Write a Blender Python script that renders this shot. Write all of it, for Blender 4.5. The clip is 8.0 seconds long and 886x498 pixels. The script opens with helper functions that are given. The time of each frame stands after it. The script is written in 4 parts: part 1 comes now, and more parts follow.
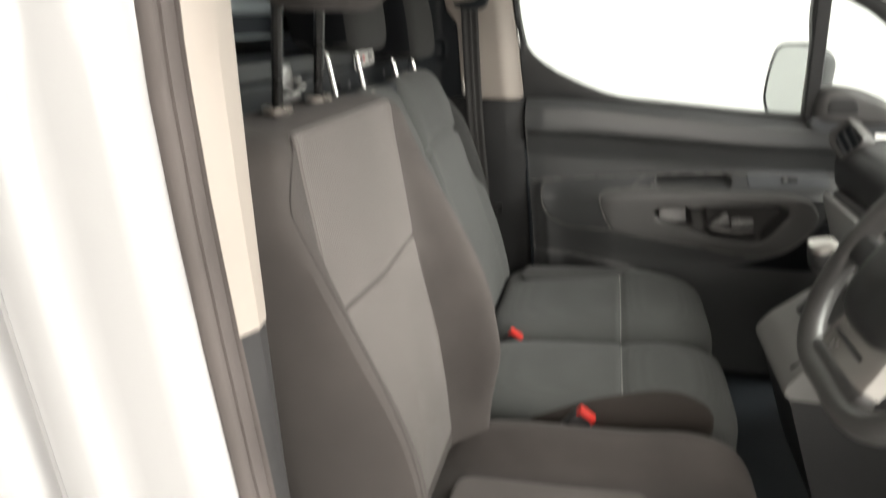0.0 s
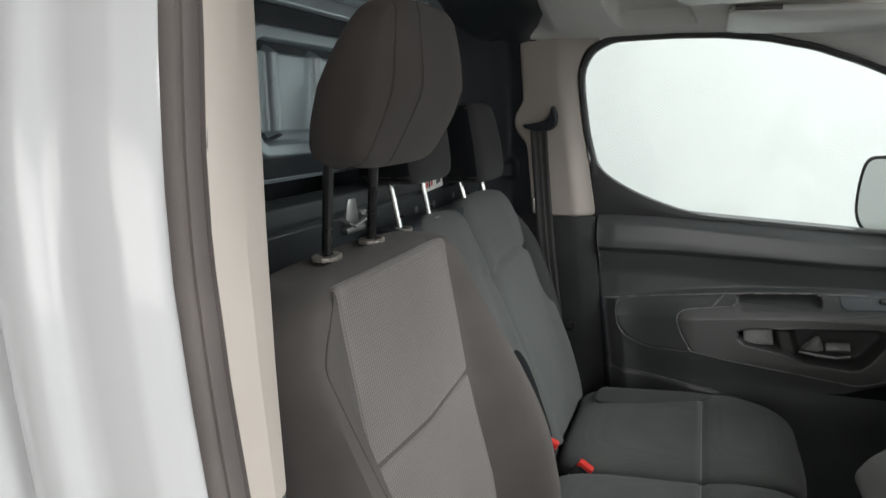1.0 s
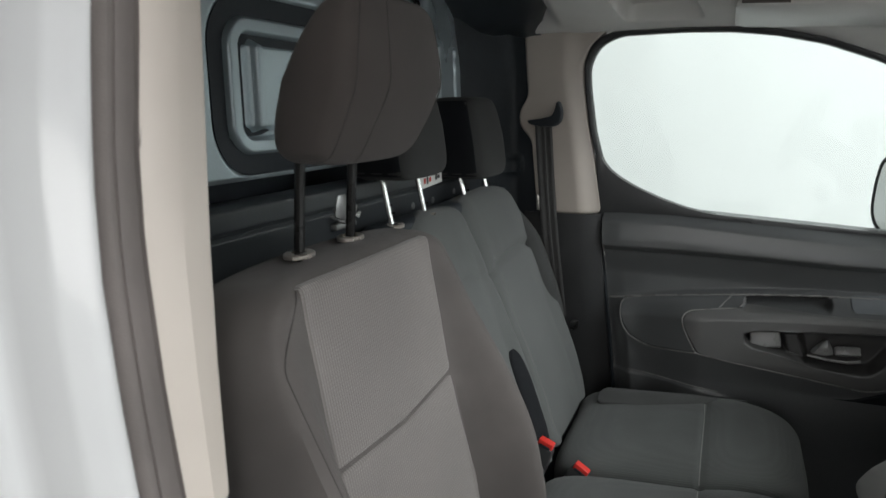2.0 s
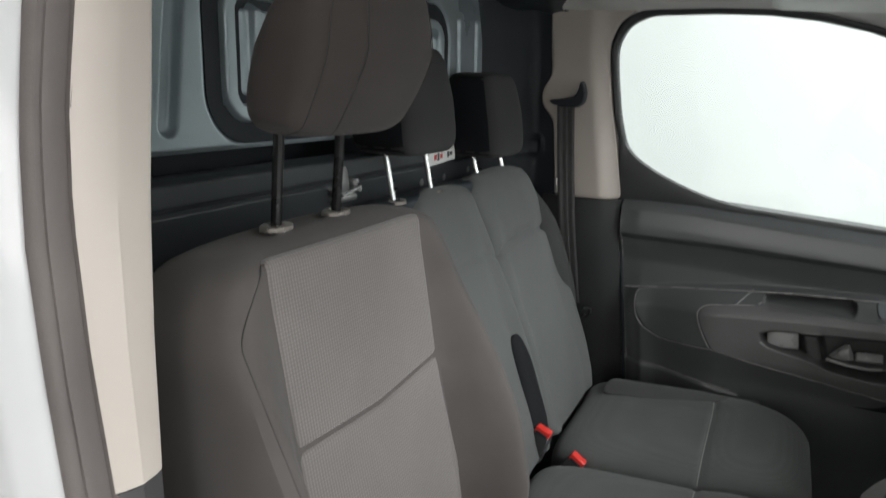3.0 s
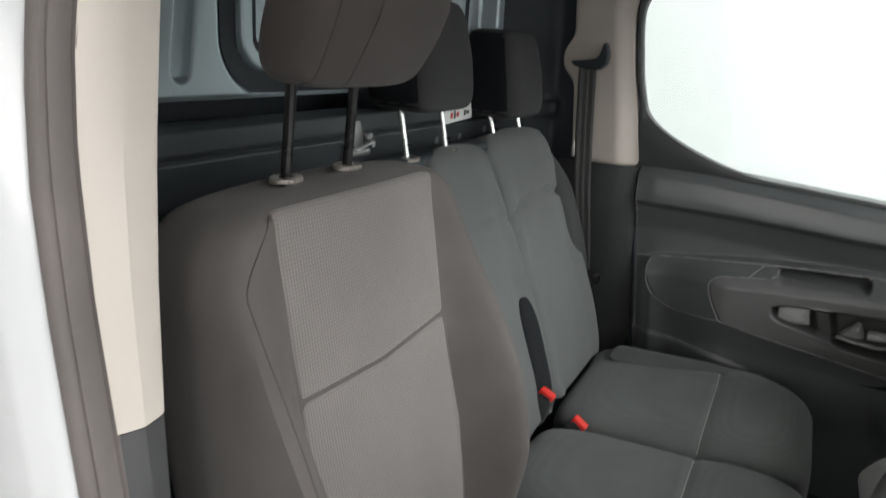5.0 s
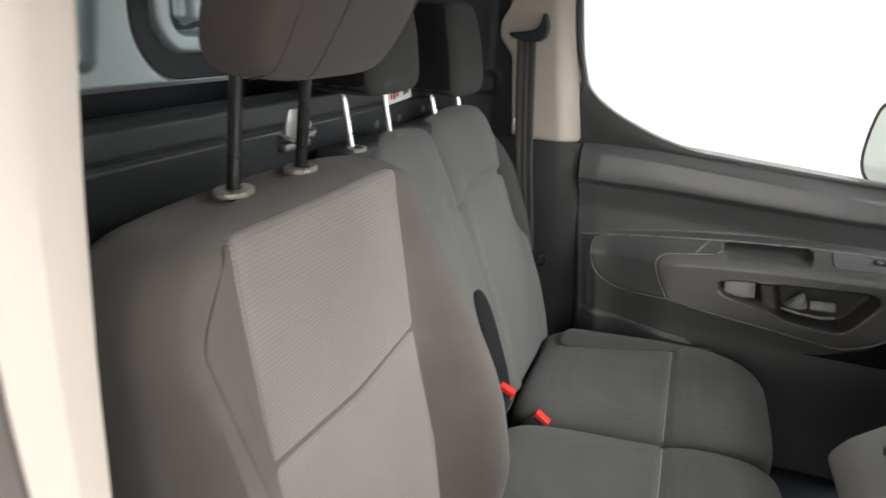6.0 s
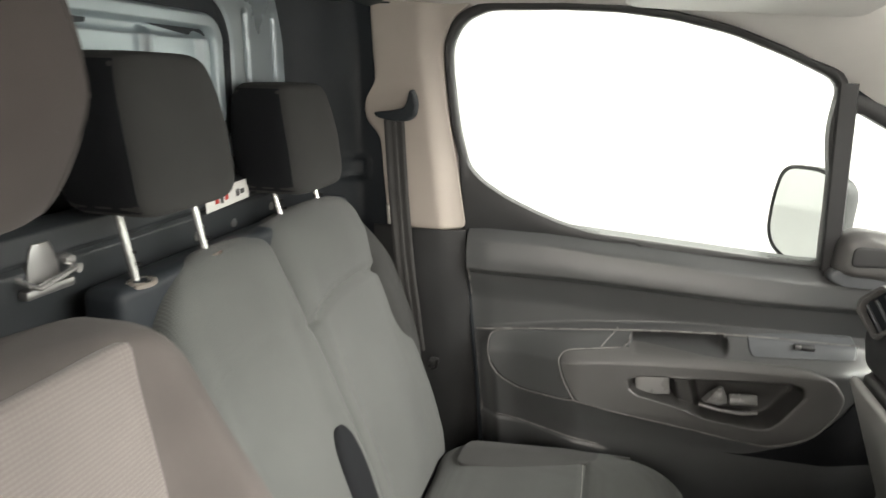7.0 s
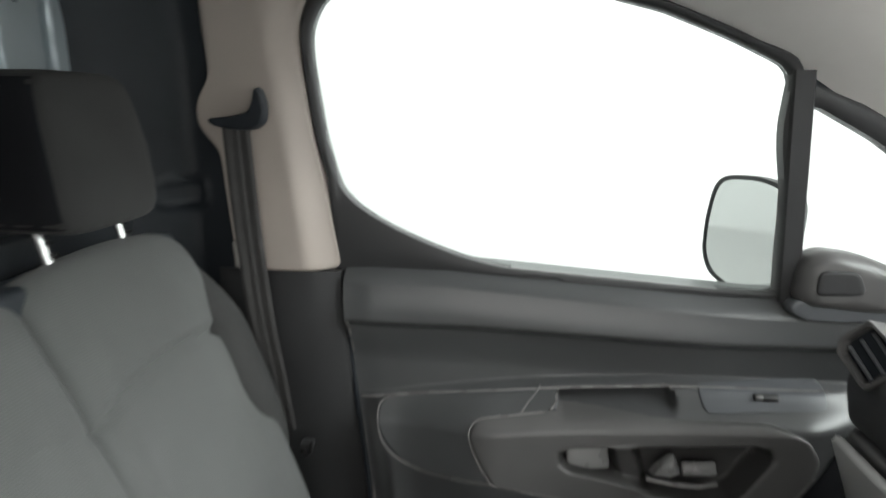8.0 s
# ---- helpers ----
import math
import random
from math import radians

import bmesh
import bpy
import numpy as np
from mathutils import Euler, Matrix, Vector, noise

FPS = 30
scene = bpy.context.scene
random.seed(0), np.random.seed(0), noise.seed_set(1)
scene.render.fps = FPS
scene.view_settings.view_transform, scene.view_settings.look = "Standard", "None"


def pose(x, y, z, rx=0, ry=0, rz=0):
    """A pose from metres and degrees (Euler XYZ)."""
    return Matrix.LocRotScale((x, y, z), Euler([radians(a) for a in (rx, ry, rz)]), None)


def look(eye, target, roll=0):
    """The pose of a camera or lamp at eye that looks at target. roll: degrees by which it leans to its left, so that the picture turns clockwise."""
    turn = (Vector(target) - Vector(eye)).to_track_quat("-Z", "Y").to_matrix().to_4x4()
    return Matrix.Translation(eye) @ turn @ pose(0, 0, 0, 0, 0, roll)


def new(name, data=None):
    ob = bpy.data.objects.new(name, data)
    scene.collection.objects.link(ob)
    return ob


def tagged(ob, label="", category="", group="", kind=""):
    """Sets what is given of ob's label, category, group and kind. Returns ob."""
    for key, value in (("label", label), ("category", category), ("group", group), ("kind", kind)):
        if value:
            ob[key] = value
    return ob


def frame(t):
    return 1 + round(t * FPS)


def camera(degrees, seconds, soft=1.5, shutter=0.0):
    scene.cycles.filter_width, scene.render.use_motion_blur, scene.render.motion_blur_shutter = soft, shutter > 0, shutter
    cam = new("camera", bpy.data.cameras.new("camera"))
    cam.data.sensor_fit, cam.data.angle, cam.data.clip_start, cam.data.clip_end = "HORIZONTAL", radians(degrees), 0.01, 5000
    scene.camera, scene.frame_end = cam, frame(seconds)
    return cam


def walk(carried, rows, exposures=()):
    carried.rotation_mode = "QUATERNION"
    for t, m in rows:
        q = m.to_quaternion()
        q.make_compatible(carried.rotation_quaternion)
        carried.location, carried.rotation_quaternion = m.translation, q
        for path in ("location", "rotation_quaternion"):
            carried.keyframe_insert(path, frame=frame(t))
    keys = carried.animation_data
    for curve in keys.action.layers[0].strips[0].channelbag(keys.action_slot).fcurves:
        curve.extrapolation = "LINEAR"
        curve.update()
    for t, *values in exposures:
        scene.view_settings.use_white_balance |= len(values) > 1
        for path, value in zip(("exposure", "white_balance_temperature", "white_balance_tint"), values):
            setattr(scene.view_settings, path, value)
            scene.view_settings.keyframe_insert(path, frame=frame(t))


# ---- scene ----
cam = camera(67.4, 8.0, shutter=0.6)
PATH = [
    (0, (0.167, -1.19, 1.43), (-0.275, 0.643, 0.764), 0.4),
    (0.2, (0.188, -1.205, 1.456), (-0.319, 0.654, 0.929), 0.1),
    (0.4, (0.199, -1.186, 1.463), (-0.4, 0.669, 1.018), -1.5),
    (0.5, (0.198, -1.17, 1.474), (-0.433, 0.679, 1.043), -1.2),
    (1, (0.208, -1.151, 1.488), (-0.504, 0.676, 1.095), -1.0),
    (1.5, (0.222, -1.145, 1.491), (-0.515, 0.677, 1.123), -1.2),
    (2.8, (0.302, -1.062, 1.485), (-0.555, 0.675, 0.989), 1.0),
    (3, (0.303, -1.06, 1.489), (-0.564, 0.677, 1.011), 1.7),
    (3.5, (0.325, -1.059, 1.509), (-0.568, 0.7, 1.179), 2.0),
    (4, (0.325, -1.052, 1.504), (-0.594, 0.704, 1.241), 1.7),
    (4.5, (0.315, -1.05, 1.489), (-0.624, 0.678, 1.126), 2.2),
    (5, (0.305, -1.052, 1.486), (-0.579, 0.64, 0.891), 3.9),
    (5.2, (0.295, -1.058, 1.488), (-0.575, 0.632, 0.865), 3.1),
    (6.3, (0.160, -0.910, 1.496), (-0.363, 0.803, 0.862), 3.5),
    (6.5, (0.184, -0.853, 1.500), (-0.323, 0.894, 0.950), 2.8),
    (6.8, (0.235, -0.742, 1.506), (-0.247, 1.132, 0.997), 1.0),
    (7, (0.246, -0.702, 1.538), (-0.202, 1.081, 1.060), 1.4),
    (7.5, (0.224, -0.580, 1.529), (-0.084, 1.242, 1.088), 1.2),
    (7.7, (0.225, -0.488, 1.511), (-0.008, 1.335, 1.050), 1.0),
    (8, (0.226, -0.367, 1.483), (0.039, 1.483, 1.085), 0.7),
]
walk(cam, [(t, look(eye, target, roll)) for t, eye, target, roll in PATH], ((0.0, 0.42, 7000, 11), (0.4, 0.04, 6600, 10), (1.0, -0.28, 6400, 9), (1.5, -0.34, 6320, 8), (2.8, -0.14, 6380, 9), (3.5, -0.07, 6400, 9), (5.0, 0.04, 6400, 9), (6.3, 0.74, 7000, 12), (6.5, 0.87, 7150, 12), (7.0, 0.96, 7050, 11), (7.5, 0.84, 6800, 10), (8.0, 0.38, 6450, 9)))

# ------------------------------------------------------------------ light
world = bpy.data.worlds.new("studio_air")
scene.world = world
world.use_nodes = True
world.node_tree.nodes["Background"].inputs[0].default_value = (0.9, 0.95, 1.0, 1)
world.node_tree.nodes["Background"].inputs[1].default_value = 0.05


def area(name, at, target, sx, sy, watts, colour):
    data = bpy.data.lights.new(name, "AREA")
    data.shape, data.size, data.size_y, data.energy, data.color = "RECTANGLE", sx, sy, watts, colour
    ob = new(name, data)
    ob.matrix_world = look(at, target)
    return ob


area("lamp_panel_far", (0.6, 3.7, 3.9), (0.6, 3.9, 0), 8.0, 2.0, 88, (1.0, 0.99, 0.975))
# unseen fill light, added to brighten the door card through the driver's opening
area("fill_near", (0.9, -5.2, 2.5), (0.2, 0.7, 1.2), 6.0, 2.4, 105, (1.0, 0.95, 0.92))
area("softbox_front", (5.9, 0.6, 2.1), (0.0, 0.1, 1.5), 6.0, 3.2, 175, (0.99, 0.99, 0.99))
area("lamp_panel_front", (3.7, 0.1, 3.8), (0.4, 0.1, 1.1), 5.0, 2.2, 385, (0.98, 1.0, 0.99))


# ------------------------------------------------------------------ materials
def material(name, colour, rough=0.6, metal=0.0, vary=0.12, scale=6.0, fine=220.0, bump=0.15, dist=0.001, coat=0.0, spec=0.5):
    m = bpy.data.materials.new(name)
    m.use_nodes = True
    nt = m.node_tree
    b = nt.nodes["Principled BSDF"]
    b.inputs["Metallic"].default_value = metal
    b.inputs["Coat Weight"].default_value = coat
    b.inputs["Coat Roughness"].default_value = 0.05
    b.inputs["Specular IOR Level"].default_value = spec
    tc = nt.nodes.new("ShaderNodeTexCoord")
    big = nt.nodes.new("ShaderNodeTexNoise")
    big.inputs["Scale"].default_value, big.inputs["Detail"].default_value = scale, 5
    small = nt.nodes.new("ShaderNodeTexNoise")
    small.inputs["Scale"].default_value, small.inputs["Detail"].default_value = fine, 2
    for n in (big, small):
        nt.links.new(tc.outputs["Object"], n.inputs["Vector"])
    ramp = nt.nodes.new("ShaderNodeValToRGB")
    ramp.color_ramp.elements[0].position, ramp.color_ramp.elements[1].position = 0.3, 0.7
    ramp.color_ramp.elements[0].color = (*[c * (1 - vary) for c in colour], 1)
    ramp.color_ramp.elements[1].color = (*[min(1, c * (1 + vary)) for c in colour], 1)
    nt.links.new(big.outputs["Fac"], ramp.inputs["Fac"])
    nt.links.new(ramp.outputs["Color"], b.inputs["Base Color"])
    mr = nt.nodes.new("ShaderNodeMapRange")
    mr.inputs["To Min"].default_value, mr.inputs["To Max"].default_value = max(0.02, rough - 0.07), min(1, rough + 0.07)
    nt.links.new(big.outputs["Fac"], mr.inputs["Value"])
    nt.links.new(mr.outputs["Result"], b.inputs["Roughness"])
    if bump:
        bp = nt.nodes.new("ShaderNodeBump")
        bp.inputs["Strength"].default_value, bp.inputs["Distance"].default_value = bump, dist
        nt.links.new(small.outputs["Fac"], bp.inputs["Height"])
        nt.links.new(bp.outputs["Normal"], b.inputs["Normal"])
    return m


def knit(name, colour, pitch, depth=0.5, sheen=0.25, light=1.35, dark=0.76):
    """A knitted seat cloth: small dots in rows, with the cloth's own soft shading."""
    m = material(name, colour, 0.92, vary=0.08, scale=9, bump=0, spec=0.25)
    nt = m.node_tree
    b = nt.nodes["Principled BSDF"]
    b.inputs["Sheen Weight"].default_value, b.inputs["Sheen Roughness"].default_value = sheen, 0.5
    tc = nt.nodes.new("ShaderNodeTexCoord")
    waves = []
    for axis, k in (("Y", 1.0), ("Z", 1.0)):
        w = nt.nodes.new("ShaderNodeTexWave")
        w.wave_type, w.bands_direction, w.wave_profile = "BANDS", axis, "SIN"
        w.inputs["Scale"].default_value = 0.314 / pitch * k
        w.inputs["Distortion"].default_value = 0.35
        w.inputs["Detail"].default_value = 1
        nt.links.new(tc.outputs["Object"], w.inputs["Vector"])
        waves.append(w)
    mul = nt.nodes.new("ShaderNodeMath")
    mul.operation = "MULTIPLY"
    half = nt.nodes.new("ShaderNodeMapRange")
    half.inputs["To Min"].default_value = 0.45
    nt.links.new(waves[1].outputs["Fac"], half.inputs["Value"])
    nt.links.new(waves[0].outputs["Fac"], mul.inputs[0])
    nt.links.new(half.outputs["Result"], mul.inputs[1])
    bp = nt.nodes.new("ShaderNodeBump")
    bp.inputs["Strength"].default_value, bp.inputs["Distance"].default_value = depth, pitch * 0.5
    nt.links.new(mul.outputs[0], bp.inputs["Height"])
    nt.links.new(bp.outputs["Normal"], b.inputs["Normal"])
    old = b.inputs["Base Color"].links[0].from_socket
    mix = nt.nodes.new("ShaderNodeMix")
    mix.data_type = "RGBA"
    mix.blend_type = "MULTIPLY"
    mix.inputs["Factor"].default_value = 1.0
    tint = nt.nodes.new("ShaderNodeMapRange")
    tint.inputs["To Min"].default_value, tint.inputs["To Max"].default_value = dark, light
    nt.links.new(mul.outputs[0], tint.inputs["Value"])
    nt.links.new(old, mix.inputs["A"])
    nt.links.new(tint.outputs["Result"], mix.inputs["B"])
    nt.links.new(mix.outputs["Result"], b.inputs["Base Color"])
    return m


def cloth(name, colour, nap=0.22):
    """A plain woven seat cloth with a soft nap."""
    m = material(name, colour, 0.93, vary=0.10, scale=11, fine=1300, bump=0.5, dist=0.0012, spec=0.2)
    b = m.node_tree.nodes["Principled BSDF"]
    b.inputs["Sheen Weight"].default_value, b.inputs["Sheen Roughness"].default_value = nap, 0.5
    return m


def glass(name, colour=(0.95, 0.98, 0.97), rough=0.0):
    m = bpy.data.materials.new(name)
    m.use_nodes = True
    nt = m.node_tree
    nt.nodes.clear()
    out = nt.nodes.new("ShaderNodeOutputMaterial")
    clear = nt.nodes.new("ShaderNodeBsdfTransparent")
    clear.inputs[0].default_value = (*colour, 1)
    gloss = nt.nodes.new("ShaderNodeBsdfGlossy")
    gloss.inputs["Roughness"].default_value = rough
    fres = nt.nodes.new("ShaderNodeFresnel")
    fres.inputs["IOR"].default_value = 1.45
    mix = nt.nodes.new("ShaderNodeMixShader")
    nt.links.new(fres.outputs[0], mix.inputs[0])
    nt.links.new(clear.outputs[0], mix.inputs[1])
    nt.links.new(gloss.outputs[0], mix.inputs[2])
    nt.links.new(mix.outputs[0], out.inputs["Surface"])
    return m


M_WALL = material("studio_white", (0.86, 0.87, 0.86), 0.9, vary=0.02, scale=0.6, fine=40, bump=0.05)
M_STUDIOGREY = material("studio_grey", (0.30, 0.30, 0.30), 0.9, vary=0.04, scale=0.6, fine=40, bump=0.05)
M_STUDIOFLOOR = material("studio_floor", (0.80, 0.80, 0.79), 0.4, vary=0.06, scale=1.2, fine=60, bump=0.05)
M_PAINT = material("white_car_paint", (0.57, 0.57, 0.575), 0.22, vary=0.015, scale=3, fine=400, bump=0.02, coat=1.0)
M_RUBBER = material("grey_rubber_seal", (0.125, 0.108, 0.102), 0.75, vary=0.12, scale=14, fine=500, bump=0.3)
M_BEIGE = material("beige_trim_plastic", (0.46, 0.41, 0.365), 0.5, vary=0.04, scale=8, fine=900, bump=0.25, dist=0.0004)
M_BLACK = material("black_grained_plastic", (0.040, 0.041, 0.042), 0.46, vary=0.12, scale=7, fine=900, bump=0.35, dist=0.0005, spec=0.4)
M_LOWTRIM = material("dark_grey_trim_plastic", (0.048, 0.047, 0.048), 0.45, vary=0.08, scale=7, fine=900, bump=0.3, dist=0.0005)
M_DOORCARD = material("charcoal_door_plastic", (0.076, 0.079, 0.080), 0.33, vary=0.10, scale=5, fine=1100, bump=0.3, dist=0.0005, spec=0.65)
M_ARM = material("dark_grey_armrest_plastic", (0.102, 0.101, 0.099), 0.36, vary=0.10, scale=5, fine=1100, bump=0.3, dist=0.0005, spec=0.6)
M_SATIN = material("satin_grey_plastic", (0.105, 0.112, 0.12), 0.36, vary=0.06, scale=8, fine=900, bump=0.1)
M_STEEL = material("dark_painted_steel", (0.43, 0.50, 0.525), 0.30, metal=0.58, vary=0.10, scale=4, fine=260, bump=0.18)
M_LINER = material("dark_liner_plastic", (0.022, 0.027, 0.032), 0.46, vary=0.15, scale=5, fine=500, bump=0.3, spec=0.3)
M_HEADER = material("black_header_plastic", (0.034, 0.040, 0.046), 0.38, vary=0.12, scale=6, fine=700, bump=0.2, dist=0.0005, spec=0.5)
M_LOWPANEL = material("charcoal_lower_steel", (0.026, 0.030, 0.033), 0.36, vary=0.12, scale=5, fine=300, bump=0.2, spec=0.6)
M_HEAD = material("headliner_cloth", (0.78, 0.76, 0.73), 0.95, vary=0.04, scale=10, fine=1400, bump=0.4, dist=0.0006)
M_SHELF = material("pale_grey_plastic", (0.76, 0.745, 0.715), 0.45, vary=0.04, scale=8, fine=800, bump=0.15)
M_CLOTH = cloth("dark_seat_cloth", (0.096, 0.086, 0.082), 0.08)
M_INSERT = knit("ribbed_seat_cloth", (0.176, 0.159, 0.151), 0.0044, 0.28, light=1.22, dark=0.79)
M_BENCH = knit("grey_bench_cloth", (0.101, 0.106, 0.103), 0.0034, 0.22, 0.10, 1.10, 0.88)
M_BENCHDARK = cloth("charcoal_bench_cloth", (0.040, 0.041, 0.040), 0.05)
# black for the headrests' shaded sides, and for the backrest sleeve
M_HEADSIDE = cloth("headrest_shade_and_sleeve_cloth", (0.012, 0.013, 0.015), 0.0)
M_BENCHSIDE = cloth("dark_grey_bench_cloth", (0.066, 0.067, 0.066), 0.1)
M_SIDEPATCH = cloth("brown_black_patch", (0.045, 0.038, 0.034), 0.05)
M_CONSOLE = material("grey_console_plastic", (0.28, 0.28, 0.27), 0.36, vary=0.06, scale=8, fine=900, bump=0.15, dist=0.0005)
# near-black base colour carries the footwell shade on the lower door
M_POCKET = material("shaded_pocket_plastic", (0.010, 0.011, 0.013), 0.6, vary=0.15, scale=5, fine=500, bump=0.3, spec=0.2)
M_LID = material("pale_grey_lid_plastic", (0.52, 0.52, 0.51), 0.34, vary=0.05, scale=8, fine=900, bump=0.12, dist=0.0005)
M_HEADREST = cloth("headrest_cloth", (0.052, 0.045, 0.042), 0.08)
M_SEAM = material("seam_thread", (0.036, 0.033, 0.031), 0.9, vary=0.1, scale=60, fine=900, bump=0.3)
M_CLOTHSEAM = material("cloth_seam", (0.060, 0.054, 0.051), 0.9, vary=0.1, scale=60, fine=900, bump=0.3)
M_POST = material("black_steel_post", (0.03, 0.03, 0.03), 0.28, metal=0.6, vary=0.05, scale=20, bump=0)
M_DARKSTEEL = material("worn_dark_steel", (0.58, 0.53, 0.48), 0.28, metal=0.8, vary=0.1, scale=40, bump=0)
M_POSTCHROME = material("polished_steel", (0.70, 0.70, 0.69), 0.24, metal=0.8, vary=0.03, scale=30, bump=0)
M_CHROME = material("bright_steel", (0.33, 0.33, 0.325), 0.32, metal=0.75, vary=0.05, scale=20, bump=0)
M_PIPING = material("pale_seam_thread", (0.26, 0.26, 0.25), 0.8, vary=0.1, scale=60, fine=900, bump=0.3)
# paler than the door plastic, to stand for light caught on edges
M_BEAD = material("lit_edge_satin", (0.165, 0.16, 0.157), 0.28, vary=0.12, scale=25, fine=900, bump=0.05)
M_RED = material("red_buckle_plastic", (0.72, 0.035, 0.025), 0.4, vary=0.05, scale=20, bump=0.05)
M_STRAP = material("belt_webbing", (0.060, 0.059, 0.058), 0.7, vary=0.15, scale=30, fine=1600, bump=0.6, dist=0.0005)
M_BOWL = material("dark_bowl_plastic", (0.052, 0.051, 0.050), 0.45, vary=0.1, scale=8, fine=900, bump=0.25, dist=0.0005)
M_MAT = material("floor_vinyl", (0.03, 0.04, 0.05), 0.6, vary=0.2, scale=8, fine=260, bump=0.5)
M_LABEL = material("label_paper", (0.78, 0.78, 0.75), 0.5, vary=0.03, scale=30, bump=0)
M_INK = material("label_ink", (0.06, 0.06, 0.06), 0.6, vary=0.05, scale=30, bump=0)
M_BUTTON = material("faded_red_plastic", (0.52, 0.33, 0.30), 0.5, vary=0.05, scale=30, bump=0)
M_INKRED = material("label_red_ink", (0.55, 0.06, 0.05), 0.6, vary=0.05, scale=30, bump=0)
M_GLASS = glass("window_glass")
M_MIRROR = material("mirror_silver", (0.86, 0.88, 0.87), 0.02, metal=1.0, vary=0.0, scale=2, bump=0)
M_PALE = material("pale_satin_plastic", (0.20, 0.20, 0.198), 0.28, vary=0.05, scale=20, fine=900, bump=0.05)
M_SILVER = material("satin_silver_plastic", (0.55, 0.53, 0.5), 0.25, metal=0.6, vary=0.04, scale=20, bump=0)


# ------------------------------------------------------------------ mesh tools
def ss(a, b, x):
    k = min(1.0, max(0.0, (x - a) / (b - a)))
    return k * k * (3 - 2 * k)


def mesh_of(name, bm, mat, sharp=35):
    bmesh.ops.recalc_face_normals(bm, faces=bm.faces[:])
    me = bpy.data.meshes.new(name)
    bm.to_mesh(me)
    bm.free()
    me.materials.append(mat)
    me.shade_smooth()
    me.set_sharp_from_angle(angle=radians(sharp))
    return me


def thing(name, label, category, group="", kind="", at=None):
    ob = new(name)
    ob.empty_display_size = 0.05
    if at is not None:
        ob.matrix_world = at
    return tagged(ob, label, category, group, kind)


def part(name, bm, mat, parent=None, label="", sharp=35):
    ob = new(name, mesh_of(name, bm, mat, sharp))
    ob.parent = parent
    return tagged(ob, label)


def solid(name, bm, mat, label, category, group="", kind="", sharp=35):
    return tagged(new(name, mesh_of(name, bm, mat, sharp)), label, category, group, kind)


def skin(bm, rows, loop_v=False, loop_u=False):
    """Quads between rows of places."""
    vs = [[bm.verts.new(p) for p in row] for row in rows]
    nu, nv = len(vs), len(vs[0])
    for i in range(nu if loop_u else nu - 1):
        for j in range(nv if loop_v else nv - 1):
            a, b = vs[i], vs[(i + 1) % nu]
            bm.faces.new((a[j], a[(j + 1) % nv], b[(j + 1) % nv], b[j]))
    return vs


def loft(rings, cap=True):
    bm = bmesh.new()
    vs = skin(bm, rings, loop_v=True)
    if cap:
        bm.faces.new(vs[0])
        bm.faces.new(vs[-1])
    return bm


def sheet(rows, back, shell=False):
    """A plate: the front rows, a back moved by the vector back (plain, or with shell following the front), and its rim."""
    bm = bmesh.new()
    vs = skin(bm, rows)
    off = Vector(back)
    if shell:
        bs = skin(bm, [[p + off for p in row] for row in rows])
        for a, b in ((vs[0], bs[0]), (vs[-1], bs[-1]), ([v[0] for v in vs], [v[0] for v in bs]), ([v[-1] for v in vs], [v[-1] for v in bs])):
            for i in range(len(a) - 1):
                bm.faces.new((a[i], a[i + 1], b[i + 1], b[i]))
        return bm
    rim = vs[0][:] + [r[-1] for r in vs[1:]] + vs[-1][-2::-1] + [r[0] for r in vs[-2:0:-1]]
    bk = [bm.verts.new(v.co + off) for v in rim]
    n = len(rim)
    for i in range(n):
        bm.faces.new((rim[i], rim[(i + 1) % n], bk[(i + 1) % n], bk[i]))
    bm.faces.new(bk)
    return bm


def rbox(sx, sy, sz, r=0.004, seg=2, at=(0, 0, 0), turn=None):
    bm = bmesh.new()
    bmesh.ops.create_cube(bm, size=1)
    bmesh.ops.scale(bm, vec=(sx, sy, sz), verts=bm.verts)
    if r:
        bmesh.ops.bevel(bm, geom=bm.edges[:], offset=min(r, 0.49 * min(sx, sy, sz)), segments=seg, affect="EDGES", profile=0.5)
    if turn is not None:
        bmesh.ops.transform(bm, matrix=turn, verts=bm.verts)
    bmesh.ops.translate(bm, vec=at, verts=bm.verts)
    return bm


def tube(points, r, n=12, closed=False, flat=1.0):
    pts = [Vector(p) for p in points]
    rings, up = [], None
    m = len(pts)
    for i, p in enumerate(pts):
        if closed:
            d = pts[(i + 1) % m] - pts[i - 1]
        else:
            d = pts[min(i + 1, m - 1)] - pts[max(i - 1, 0)]
        d.normalize()
        if up is None:
            up = Vector((0, 0, 1)) if abs(d.z) < 0.9 else Vector((1, 0, 0))
        side = d.cross(up).normalized()
        up = side.cross(d).normalized()
        rr = r(i / max(1, m - 1)) if callable(r) else r
        rings.append([p + (side * math.cos(a) + up * flat * math.sin(a)) * rr for a in [2 * math.pi * k / n for k in range(n)]])
    bm = bmesh.new()
    vs = skin(bm, rings, loop_v=True, loop_u=closed)
    if not closed:
        bm.faces.new(vs[0])
        bm.faces.new(vs[-1])
    return bm


